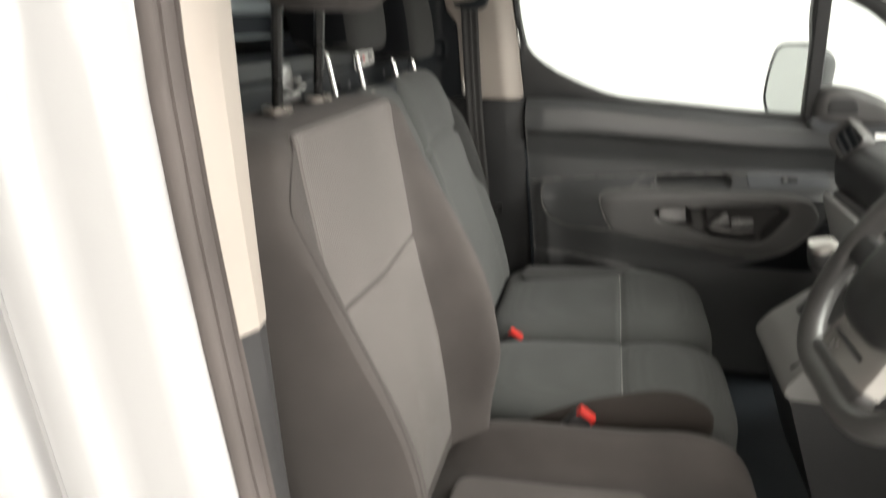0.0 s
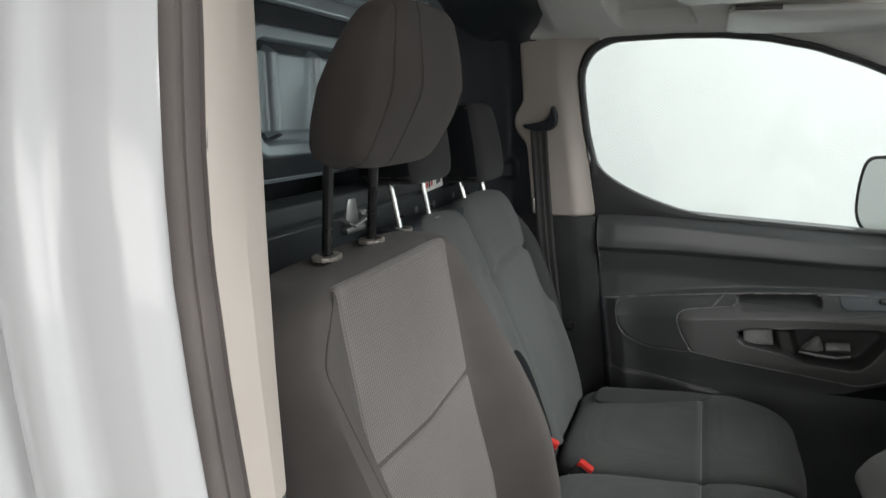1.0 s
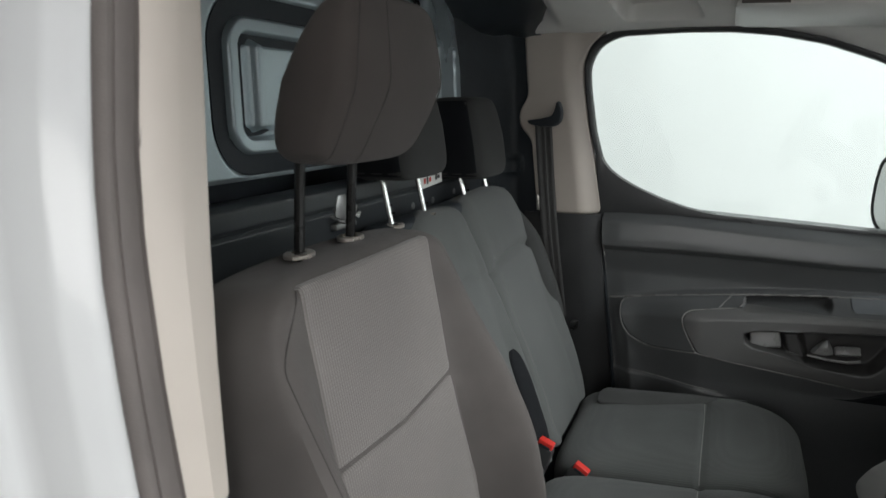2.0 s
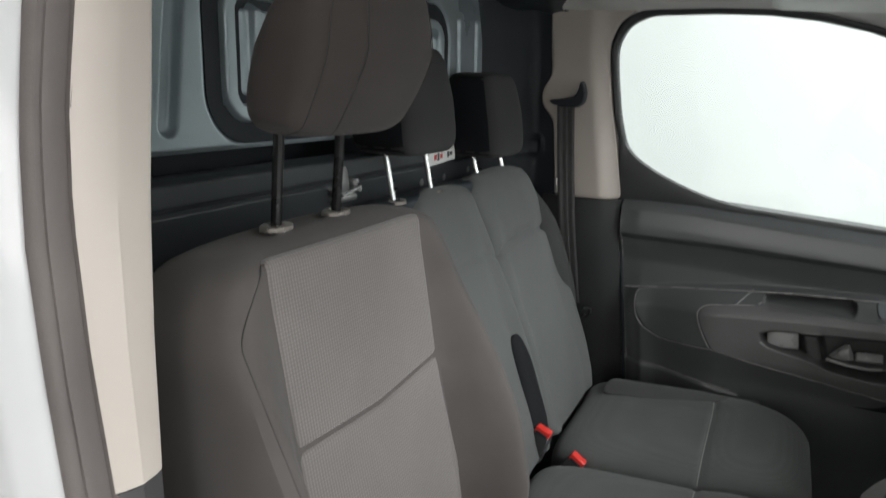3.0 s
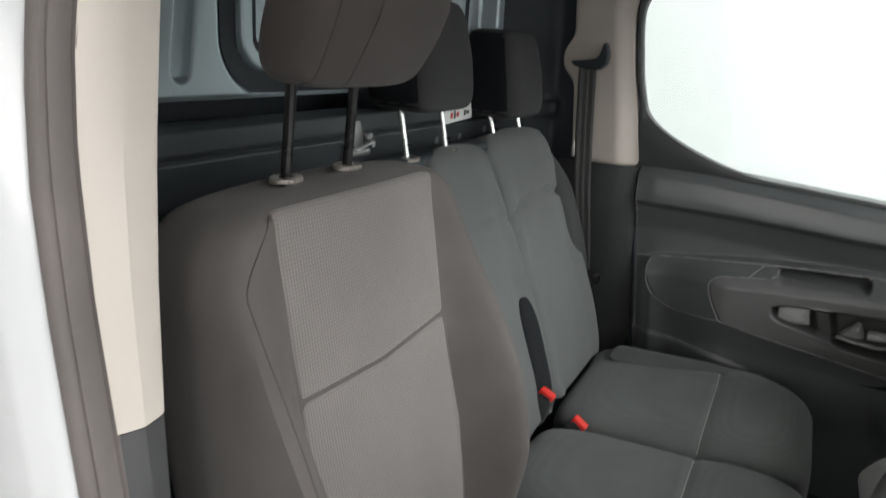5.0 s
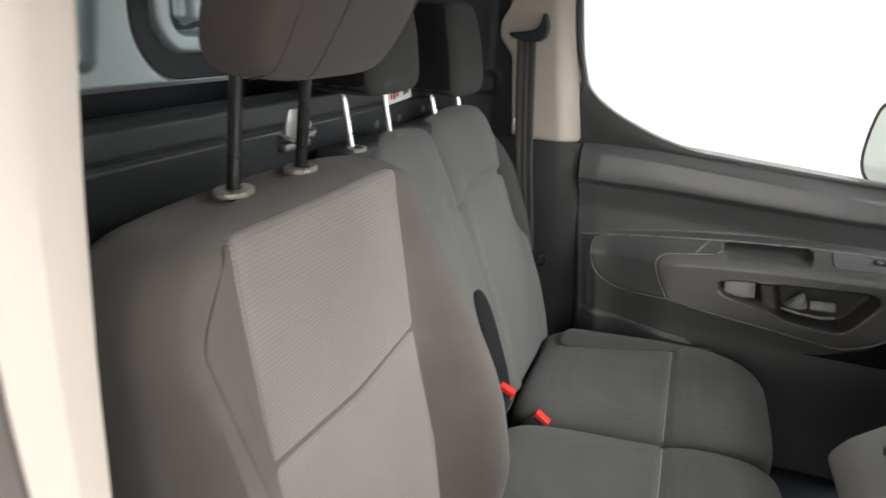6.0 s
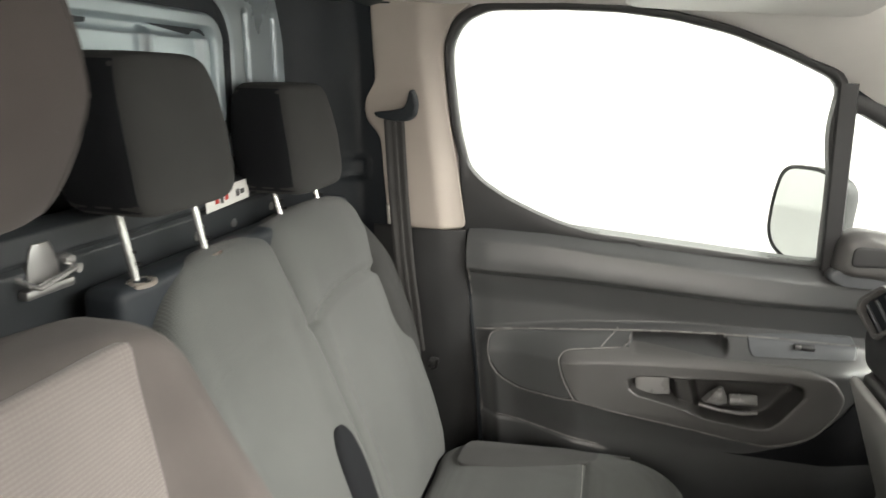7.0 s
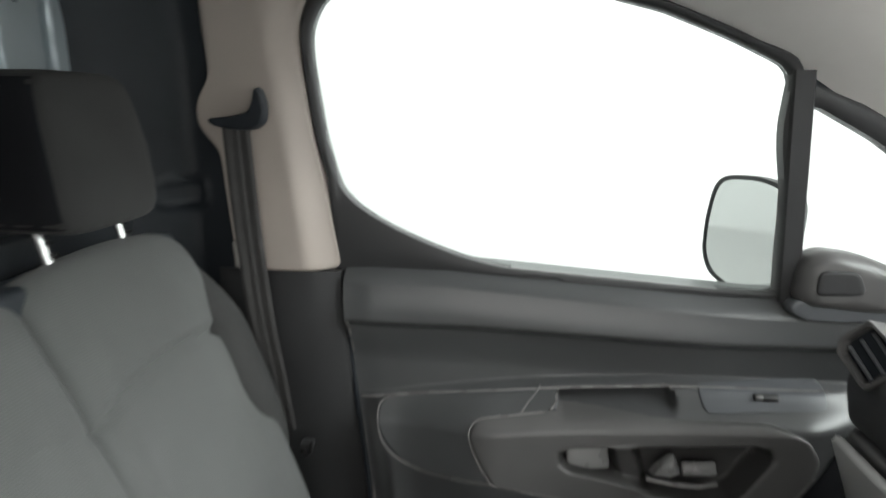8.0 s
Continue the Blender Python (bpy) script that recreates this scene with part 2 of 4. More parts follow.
def rounded(pts, r=0.02, k=6, n=None):
    """A closed outline with rounded corners; n: even resampling."""
    out = []
    m = len(pts)
    for i in range(m):
        p, a, b = Vector(pts[i]).to_2d(), Vector(pts[i - 1]).to_2d(), Vector(pts[(i + 1) % m]).to_2d()
        rr = min(r, 0.48 * (a - p).length, 0.48 * (b - p).length)
        s, e = p + (a - p).normalized() * rr, p + (b - p).normalized() * rr
        for j in range(k + 1):
            t = j / k
            out.append(s * (1 - t) ** 2 + p * 2 * t * (1 - t) + e * t * t)
    if n:
        out = resample(out, n)
    return out


def resample(out, n, closed=True):
    q = out + ([out[0]] if closed else [])
    ds = [0.0]
    for a, b in zip(q, q[1:]):
        ds.append(ds[-1] + (b - a).length)
    res, j = [], 0
    for i in range(n):
        d = ds[-1] * i / (n if closed else n - 1)
        while j < len(ds) - 2 and ds[j + 1] < d:
            j += 1
        w = ds[j + 1] - ds[j]
        res.append(q[j].lerp(q[j + 1], (d - ds[j]) / w if w else 0))
    return res


def patch(outline, place, h, edge=0.006, skirt=0.004, steps=10, extra=None, centre=None, closed=True):
    """A raised piece on a surface: place(a, b, off) gives the spot off above the surface. The rim is rounded over the width edge."""
    c = centre or sum(outline, Vector((0, 0))) / len(outline)
    c = Vector(c)
    rows = []
    rs = [0.02 + 0.90 * i / steps for i in range(steps + 1)] + [0.945, 0.965, 0.98, 0.99, 1.0]
    for r in rs:
        row = []
        for p in outline:
            q = c + (p - c) * r
            d = (1 - r) * (p - c).length
            k = min(1, d / edge)
            off = h * math.sqrt(max(0, 1 - (1 - k) ** 2))
            if extra:
                off += extra(q.x, q.y)
            row.append(place(q.x, q.y, off))
        rows.append(row)
    rows.append([place(p.x, p.y, -skirt) for p in outline])
    bm = bmesh.new()
    vs = skin(bm, rows, loop_v=True)
    bm.faces.new(vs[0])
    if closed:
        bm.faces.new(vs[-1])
    return bm


def rrect(a, b, ca, cb, ha, hb, r):
    """Distance to a rounded rectangle's edge, negative inside."""
    qa, qb = abs(a - ca) - ha + r, abs(b - cb) - hb + r
    return math.hypot(max(qa, 0), max(qb, 0)) + min(max(qa, qb), 0) - r


def prism(profile, y0, y1, bev=0.0):
    """An outline of (x, z), carried from y0 to y1."""
    bm = bmesh.new()
    a = [bm.verts.new((p[0], y0, p[1])) for p in profile]
    b = [bm.verts.new((p[0], y1, p[1])) for p in profile]
    n = len(a)
    for i in range(n):
        bm.faces.new((a[i], a[(i + 1) % n], b[(i + 1) % n], b[i]))
    bm.faces.new(a)
    bm.faces.new(b)
    if bev:
        ed = [e for e in bm.edges if (e.verts[0] in a and e.verts[1] in a) or (e.verts[0] in b and e.verts[1] in b)]
        bmesh.ops.bevel(bm, geom=ed, offset=bev, segments=3, affect="EDGES", profile=0.5)
    return bm


def steps(a, b, n):
    return [a + (b - a) * i / (n - 1) for i in range(n)]


def bar(a, b, r):
    return tube([a, b], r, 10)


# ------------------------------------------------------------------ studio round the van
def room():
    x0, x1, y0, y1, h = -7.0, 7.0, -5.5, 5.5, 4.2
    solid("floor_studio", rbox(x1 - x0 + 0.6, y1 - y0 + 0.6, 0.2, 0, at=(0, 0, -0.1)), M_STUDIOFLOOR, "white glossy studio floor under the van", "floor", kind="structure")
    # ceiling out of view, added in grey so that less light bounces down
    solid("ceiling_studio", rbox(x1 - x0 + 0.6, y1 - y0 + 0.6, 0.2, 0, at=(0, 0, h + 0.1)), M_STUDIOGREY, "unseen studio ceiling, greyed to cut bounced light", "ceiling", kind="structure")
    solid("wall_far", rbox(x1 - x0, 0.2, h, 0, at=(0, y1 + 0.1, h / 2)), M_WALL, "plain white studio wall", "wall", kind="structure")
    solid("wall_near", rbox(x1 - x0, 0.2, h, 0, at=(0, y0 - 0.1, h / 2)), M_WALL, "plain white studio wall", "wall", kind="structure")
    solid("wall_front", rbox(0.2, y1 - y0, h, 0, at=(x1 + 0.1, 0, h / 2)), M_WALL, "plain white studio wall", "wall", kind="structure")
    solid("wall_rear", rbox(0.2, y1 - y0, h, 0, at=(x0 - 0.1, 0, h / 2)), M_WALL, "plain white studio wall", "wall", kind="structure")


room()


# ------------------------------------------------------------------ van body
def side_y(z):
    """How far the body side stands out at the height z, near the pillar."""
    return 0.835 - 0.2 * (z - 1.3) if z > 1.2 else 0.855 + 0.015 * ss(1.2, 1.0, z)


def along(knots, z):
    """A place on a line of (z, x, y) knots, eased between them."""
    if z <= knots[0][0]:
        return knots[0][1], knots[0][2]
    for (z0, x0, y0), (z1, x1, y1) in zip(knots, knots[1:]):
        if z <= z1:
            t = (z - z0) / (z1 - z0)
            return x0 + (x1 - x0) * t, y0 + (y1 - y0) * t
    return knots[-1][1], knots[-1][2]


# the door opening's edge, and the outer and inner edges of the pillar trim
EDGE = ((0.30, -0.030, -0.825), (0.80, -0.055, -0.825), (1.05, -0.078, -0.822), (1.20, -0.099, -0.8185), (1.30, -0.111, -0.8165), (1.38, -0.120, -0.8125), (1.45, -0.1285, -0.803), (1.52, -0.140, -0.786), (1.58, -0.149, -0.770), (1.70, -0.166, -0.738), (1.80, -0.178, -0.710))
LIP = ((0.30, -0.015, -0.797), (0.80, -0.040, -0.795), (1.05, -0.066, -0.792), (1.20, -0.085, -0.790), (1.30, -0.095, -0.7905), (1.40, -0.105, -0.786), (1.47, -0.111, -0.777), (1.54, -0.122, -0.757), (1.60, -0.131, -0.742), (1.70, -0.146, -0.715), (1.80, -0.160, -0.690))
INNER = ((0.30, -0.030, -0.772), (0.80, -0.052, -0.764), (1.05, -0.074, -0.757), (1.20, -0.085, -0.7505), (1.30, -0.094, -0.741), (1.40, -0.104, -0.727), (1.50, -0.118, -0.705), (1.60, -0.132, -0.684), (1.70, -0.146, -0.662), (1.80, -0.160, -0.640))


LEVELS = [0.30 + 0.03 * i for i in range(50)]


def near_pillar():
    van = thing("van_body_side", "white painted van body side with stepped door pillar", "vehicle body", kind="structure")
    rows = []
    for z in LEVELS:
        x, y = along(EDGE, z)
        prof = [(x + 0.002, y + 0.014), (x, y), (x - 0.012, y - 0.006), (x - 0.022, y - 0.014), (x - 0.030, y - 0.0165), (x - 0.060, y - 0.020), (x - 0.076, y - 0.021),
                (x - 0.082, y - 0.026), (x - 0.086, y - 0.033), (x - 0.094, y - 0.036), (x - 0.118, y - 0.038), (x - 0.124, y - 0.034), (x - 0.130, y - 0.026), (x - 0.138, y - 0.026), (x - 0.142, y - 0.040),
                (x - 0.150, y - 0.052), (x - 0.165, y - 0.057), (x - 0.30, y - 0.064), (x - 0.8, y - 0.070), (-1.75, y - 0.070)]
        rows.append([Vector((a, b, z)) for a, b in prof])
    bm = bmesh.new()
    skin(bm, rows)
    part("pillar_skin", bm, M_PAINT, van, "glossy white paint with vertical steps", sharp=60)
    # rubber seal round the door opening
    rows = []
    for z in LEVELS:
        x, y = along(EDGE, z)
        a, b = Vector((x, y + 0.001, z)), Vector((*along(LIP, z), z))
        ring = []
        for k in range(13):
            t = k / 12
            out = 0.010 * math.sin(math.pi * t) ** 0.6 - 0.003 * math.exp(-((t - 0.5) / 0.06) ** 2) - 0.011 * math.exp(-((t - 0.84) / 0.11) ** 2)
            p = a.lerp(b, t)
            ring.append(p + Vector((0.5, -0.86, 0)) * out)
        ring.append(b + Vector((-0.02, 0.01, 0)))
        ring.append(a + Vector((-0.01, 0.02, 0)))
        rows.append(ring)
    part("door_seal", loft(rows), M_RUBBER, van, "dull brown-grey rubber seal")

    # trim on the inner face of the pillar, pale above and black below
    def trim(z):
        bx, by = along(LIP, z)
        ix, iy = along(INNER, z)
        m = 0.46
        mx, my = bx + (ix - bx) * m + 0.006, by + (iy - by) * m
        prof = [(bx - 0.012, by + 0.006), (bx - 0.001, by), (bx + 0.002, by + 0.006), (mx, my), (mx - 0.001, my + 0.004), (ix + 0.003, iy - 0.006), (ix, iy), (ix - 0.006, iy + 0.004), (ix - 0.05, iy + 0.016), (ix - 0.15, iy + 0.02), (ix - 0.15, iy - 0.02), (ix - 0.05, iy - 0.03)]
        return [Vector((a, b, z)) for a, b in prof]
    zs = [1.200 + 0.0264 * i for i in range(21)]
    rows = [trim(z) for z in zs]
    part("upper_pillar_trim", loft(rows), M_BEIGE, van, "smooth beige plastic pillar trim", sharp=25)
    zs = [0.42 + 0.0324 * i for i in range(25)]
    part("lower_pillar_trim", loft([[p + Vector((-0.002, 0.001, 0)) for p in trim(z)] for z in zs]), M_LOWTRIM, van, "dark grey plastic lower pillar trim", sharp=25)
    return van


near_pillar()


def far_side():
    van = thing("van_far_side", "white painted far body side of the van", "vehicle body", kind="structure")
    rows = []
    for z in LEVELS:
        y = side_y(z)
        rows.append([Vector((x, y + d, z)) for x, d in ((-0.11, -0.02), (-0.12, 0.03), (-0.3, 0.055), (-0.8, 0.06), (-1.75, 0.06))])
    bm = bmesh.new()
    skin(bm, rows)
    part("side_skin", bm, M_PAINT, van)


far_side()


def closing():
    solid("roof", rbox(2.5, 1.50, 0.03, 0.01, at=(-0.60, 0, 1.885)), M_PAINT, "white painted van roof", "roof", kind="structure")
    solid("rear_closure", rbox(0.03, 1.68, 1.50, 0, at=(-1.74, 0, 1.12)), M_PAINT, "plain closed rear of the van", "wall", kind="structure")
    for y in (-0.80, 0.80):
        solid("roof_rail", rbox(2.3, 0.14, 0.11, 0.03, at=(-0.62, y * 0.955, 1.835)), M_PAINT, "white painted roof edge rail", "roof rail", kind="structure")
    solid("cab_floor", rbox(3.0, 1.66, 0.06, 0.01, at=(-0.25, 0, 0.40)), M_MAT, "dark vinyl floor of the driver's cab", "floor", kind="structure")
    solid("firewall", rbox(0.04, 1.62, 0.80, 0.01, at=(1.24, 0, 0.78)), M_LINER, "dark front bulkhead under the windscreen", "wall", kind="structure")
    solid("sill_far", rbox(1.3, 0.10, 0.14, 0.03, at=(0.60, 0.76, 0.46)), M_BLACK, "black plastic sill under the passenger door", "sill", kind="structure")
    solid("sill_near", rbox(1.3, 0.10, 0.16, 0.03, at=(0.60, -0.83, 0.40)), M_PAINT, "white painted door sill", "sill", kind="structure")


closing()


# ------------------------------------------------------------------ load partition
def capsule(y, z, cy, z0, z1, w, lean=0.0):
    t = min(max((z - z0) / (z1 - z0), 0), 1)
    return math.hypot(y - (cy + lean * (t - 0.5)), z - (z0 + (z1 - z0) * t)) - w


def partition_x(y, z):
    x = -0.410
    d = rrect(y, z, 0.000, 1.528, 0.366, 0.128, 0.075)
    x -= 0.020 * ss(0.012, -0.010, d) * ss(-0.032, -0.022, d)
    x += 0.006 * ss(-0.022, -0.030, d)
    x -= 0.018 * ss(-0.048, -0.055, d) * ss(-0.070, -0.062, d)
    x -= 0.008 * ss(-0.062, -0.068, d)
    for c in (-0.277, -0.15, 0.15, 0.277):
        x += 0.016 * ss(0.003, -0.004, capsule(y, z, c, 1.47, 1.588, 0.009))
    d = rrect(y, z, 0.072, 1.748, 0.258, 0.044, 0.012)
    x -= 0.018 * ss(0.016, 0.004, d) * ss(-0.012, -0.004, d)
    x += 0.008 * ss(-0.004, -0.012, d)
    x -= 0.014 * ss(0.006, -0.006, capsule(y, z, -0.240, 1.728, 1.80, 0.014))
    x -= 0.014 * ss(0.006, -0.006, capsule(y, z, 0.350, 1.715, 1.76, 0.012))
    x -= 0.015 * ss(0.003, -0.006, capsule(y, z, -0.425, 1.428, 1.628, 0.0145, 0.030))
    for c in (0.424, 0.525):
        x -= 0.020 * ss(0.003, -0.004, capsule(y, z, c, 1.40, 1.635, 0.009, -0.012))
    x -= 0.010 * ss(1.396, 1.389, z)
    return x


def partition():
    wall = thing("wall_partition", "dark grey pressed steel load partition behind the seats", "partition", kind="structure")
    ys = steps(-0.70, 0.62, 540)
    zs = steps(1.3885, 1.845, 240)
    rows = [[Vector((partition_x(y, z), y, z)) for y in ys] for z in zs]
    part("upper_panel", sheet(rows, (-0.09, 0, 0)), M_STEEL, wall, "pressed steel with rounded frame and ribs", sharp=89)
    rows = [[Vector((-0.372 - 0.014 * ss(1.354, 1.3635, z) ** 2 - 0.012 * ss(1.335, 1.20, z) - 0.006 * ss(0.004, -0.004, abs(z - 1.322) - 0.003), y, z)) for y in (-0.70, 0.70)] for z in [0.45, 0.8, 1.1, 1.2] + steps(1.24, 1.3635, 60)]
    part("lower_panel", sheet(rows, (-0.03, 0, 0)), M_LOWPANEL, wall, "charcoal lower panel with a rolled upper edge", sharp=40)
    # black strip laid in the frame's groove to paint its deep shade
    rows = []
    for d in (0.004, -0.001, -0.007, -0.013, -0.019, -0.0235):
        ring = []
        for cy, cz, a0 in ((0.291, 1.581, 0), (-0.291, 1.581, 90), (-0.291, 1.475, 180), (0.291, 1.475, 270)):
            for k in range(13):
                a = math.radians(a0 + 7.5 * k)
                y, z = cy + (0.075 + d) * math.cos(a), cz + (0.075 + d) * math.sin(a)
                ring.append(Vector((partition_x(y, z) + 0.003, y, z)))
        rows.append(ring + [ring[0].copy()])
    part("groove_shade", sheet(rows, (-0.002, 0, 0)), M_LINER, wall, "black strip standing in for shade in the frame's groove", sharp=60)
    for y in (-0.147, 0.234):
        part("coat_hook", tube([(-0.400, y - 0.016, 1.728), (-0.382, y - 0.016, 1.722), (-0.378, y - 0.010, 1.712), (-0.380, y + 0.012, 1.712), (-0.384, y + 0.018, 1.720), (-0.400, y + 0.018, 1.726)], 0.0032, 8), M_POST, wall, "thin black wire hook")
    for y, z in ((0.185, 1.286), (0.290, 1.286), (0.42, 1.292)):
        bm = bmesh.new()
        bmesh.ops.create_cone(bm, cap_ends=True, segments=6, radius1=0.009, radius2=0.008, depth=0.010)
        bmesh.ops.transform(bm, matrix=pose(-0.378, y, z, 0, 90, 0), verts=bm.verts)
        part("bolt", bm, M_CHROME, wall, "bright hexagon bolt head")
    part("hole_plug", rbox(0.008, 0.022, 0.012, 0.004, at=(-0.381, 0.105, 1.334)), M_BLACK, wall)
    # bracket behind the driver's backrest
    part("bracket", loft([[Vector((x, -0.112 + w * a, z)) for x, a in ((-0.384, -1), (-0.370, -1), (-0.366, -0.6), (-0.366, 0.6), (-0.370, 1), (-0.384, 1))] for z, w in ((1.302, 0.022), (1.318, 0.021), (1.338, 0.016), (1.346, 0.011))]), M_CHROME, wall, "bright steel bracket", sharp=40)
    part("bracket_foot", rbox(0.016, 0.070, 0.012, 0.004, at=(-0.370, -0.110, 1.292)), M_CHROME, wall)
    part("striker_rod", tube([(-0.376, -0.145, 1.312), (-0.356, -0.145, 1.306), (-0.350, -0.139, 1.302), (-0.350, -0.087, 1.312), (-0.356, -0.081, 1.314), (-0.376, -0.081, 1.316)], 0.0036, 8), M_POSTCHROME, wall, "bent steel rod")
    for y, z in ((-0.077, 1.318), (-0.067, 1.305)):
        bm = bmesh.new()
        bmesh.ops.create_cone(bm, cap_ends=True, segments=12, radius1=0.008, radius2=0.006, depth=0.014)
        bmesh.ops.transform(bm, matrix=pose(-0.370, y, z, 0, 90, 0), verts=bm.verts)
        part("bracket_bolt", bm, M_POSTCHROME, wall)
    part("backing", rbox(0.02, 1.38, 1.40, 0, at=(-0.53, -0.02, 1.14)), M_LINER, wall, "dark rear side of the partition")
    lab = thing("warning_label", "white sticker with small print on the partition", "label", at=pose(-0.369, 0.268, 1.338, 3, 0, 0))
    part("sticker", rbox(0.0016, 0.128, 0.034, 0.0006, 1), M_LABEL, lab)
    for k, (y, w, hgt, mat) in enumerate(((-0.034, 0.010, 0.012, M_INKRED), (-0.020, 0.008, 0.016, M_INK), (-0.006, 0.010, 0.010, M_INKRED), (0.028, 0.009, 0.012, M_INK), (0.042, 0.012, 0.008, M_INK))):
        part("print_bar", rbox(0.0008, w, hgt, 0, at=(0.0013, y, -0.001)), mat, lab)


partition()


def header():
    """Dark moulded trim between the partition's top and the headliner, falling into the far corner."""
    rows = []
    for y in steps(-0.68, 0.69, 90):
        k = 0.036 * ss(0.08, 0.34, y) + 0.034 * ss(0.30, 0.46, y) + 0.085 * ss(0.43, 0.62, y) + 0.02 * ss(0.60, 0.69, y)
        f = 0.010 * ss(0.30, 0.46, y) + 0.055 * ss(0.46, 0.68, y)
        g = 0.090 * ss(0.42, 0.66, y)
        rows.append([Vector(p) for p in ((-0.122 - g, y, 1.776 - f), (-0.124 - g, y, 1.766 - f), (-0.131 - g, y, 1.762 - f), (-0.150 - g, y, 1.764 - f - 0.1 * k), (-0.20 - 0.8 * g, y, 1.785 - 0.5 * f - 0.45 * k), (-0.27 - 0.5 * g, y, 1.810 - 0.72 * k), (-0.33 - 0.2 * g, y, 1.828 - 0.92 * k), (-0.375, y, 1.836 - 1.0 * k), (-0.404, y, 1.836 - 1.06 * k), (-0.418, y, 1.828 - 1.12 * k), (-0.428, y, 1.80 - 1.15 * k), (-0.44, y, 1.86), (-0.122 - g, y, 1.86))])
    solid("header_trim", loft(rows), M_HEADER, "black moulded trim along the top of the partition", "trim", kind="structure", sharp=40)


header()


# ------------------------------------------------------------------ far pillar and belt
def far_y(z):
    return 0.712 - 0.06 * (z - 1.2) if z > 1.2 else 0.712 + 0.08 * ss(1.2, 0.6, z)


def win_y(z):
    return 0.745 - 0.10 * (z - 1.20)


def far_pillar():
    p = thing("far_pillar_trim", "beige upper and black lower trim of the far door pillar", "pillar trim", kind="structure")
    out = rounded([(-0.236, 1.203), (-0.243, 1.29), (-0.252, 1.405), (-0.287, 1.444), (-0.288, 1.482), (-0.262, 1.522), (-0.268, 1.60), (-0.272, 1.702), (-0.03, 1.702), (-0.096, 1.654), (-0.118, 1.595), (-0.104, 1.46), (-0.083, 1.345), (-0.062, 1.203)], 0.018, 5, 150)

    def place(x, z, off):
        edge = -0.062 - 0.052 * min(1.0, max(0.0, (z - 1.203) / 0.38))
        return Vector((x, far_y(z) + (win_y(z) + 0.002 - far_y(z)) * ss(edge - 0.055, edge, x) - off, z))
    part("upper_trim", patch(out, place, 0.012, 0.010, 0.02, 14, centre=(-0.19, 1.60)), M_BEIGE, p, "smooth beige plastic", sharp=45)
    rows = []
    for z in steps(0.44, 1.203, 20):
        f = 0.05 * ss(1.2, 0.62, z)
        y = far_y(z)
        rows.append([Vector((x, yy, z)) for x, yy in ((-0.42, y + 0.05), (-0.25, y + 0.004), (-0.12 + f * 0.5, y - 0.002), (-0.075 + f, y + 0.004), (-0.062 + f, y + 0.014), (-0.060 + f, y + 0.06), (-0.42, y + 0.09))])
    part("lower_trim", loft(rows), M_BLACK, p, "black grained plastic", sharp=40)
    rows = []
    for z in steps(1.17, 1.76, 90):
        row = []
        for x in steps(-0.43, -0.225, 60):
            d = rrect(x, z, -0.320, 1.336, 0.036, 0.026, 0.018)
            y = far_y(z) + 0.012 - 0.035 * ss(1.58, 1.74, z) - 0.150 * ss(-0.295, -0.425, x) ** 1.2
            y -= 0.008 * ss(0.004, -0.003, d)
            y += 0.005 * ss(-0.006, -0.012, d)
            row.append(Vector((x, y, z)))
        rows.append(row)
    part("side_liner", sheet(rows, (0, 0.03, 0), True), M_LINER, p, "black moulded side liner", sharp=50)


far_pillar()


def seat_belt():
    b = thing("seat_belt", "black seat belt hanging from a pillar guide", "seat belt")
    rows = []
    for t in steps(0, 1, 24):
        z = 1.450 - 0.55 * t
        y = far_y(z) - 0.026 - 0.012 * math.sin(math.pi * min(1, t * 1.3))
        xc = -0.214 + 0.040 * t
        w = 0.0235
        ring = []
        for s, o in ((-1, 0), (-0.8, 0.0022), (-0.62, 0.0022), (-0.5, 0.0006), (-0.2, 0.0006), (-0.12, 0.002), (0.12, 0.002), (0.2, 0.0006), (0.5, 0.0006), (0.62, 0.0022), (0.8, 0.0022), (1, 0), (0.9, -0.002), (-0.9, -0.002)):
            ring.append(Vector((xc + s * w, y - o, z)))
        rows.append(ring)
    part("webbing", loft(rows), M_STRAP, b, "black woven belt webbing", sharp=30)
    out = rounded([(-0.262, 1.460), (-0.252, 1.449), (-0.215, 1.442), (-0.184, 1.442), (-0.165, 1.455), (-0.161, 1.482), (-0.169, 1.507), (-0.177, 1.511), (-0.181, 1.492), (-0.192, 1.472), (-0.225, 1.464)], 0.010, 4, 90)

    def place(x, z, off):
        return Vector((x, far_y(z) - 0.018 - off, z))
    part("belt_guide", patch(out, place, 0.018, 0.006, 0.004, 8, centre=(-0.182, 1.457)), M_LINER, b, "curved black plastic belt guide")
    part("tongue", rbox(0.010, 0.006, 0.046, 0.003, at=(-0.230, far_y(1.24) - 0.024, 1.236), turn=pose(0, 0, 0, 0, -4, 0)), M_SILVER, b, "grey metal belt tongue")
    part("lower_anchor", rbox(0.022, 0.02, 0.016, 0.005, at=(-0.116, 0.680, 0.897)), M_BLACK, b)
    part("anchor_hook", tube([(-0.128, 0.685, 0.880), (-0.116, 0.672, 0.880), (-0.108, 0.668, 0.888), (-0.106, 0.668, 0.908)], 0.004, 8), M_POST, b)


seat_belt()


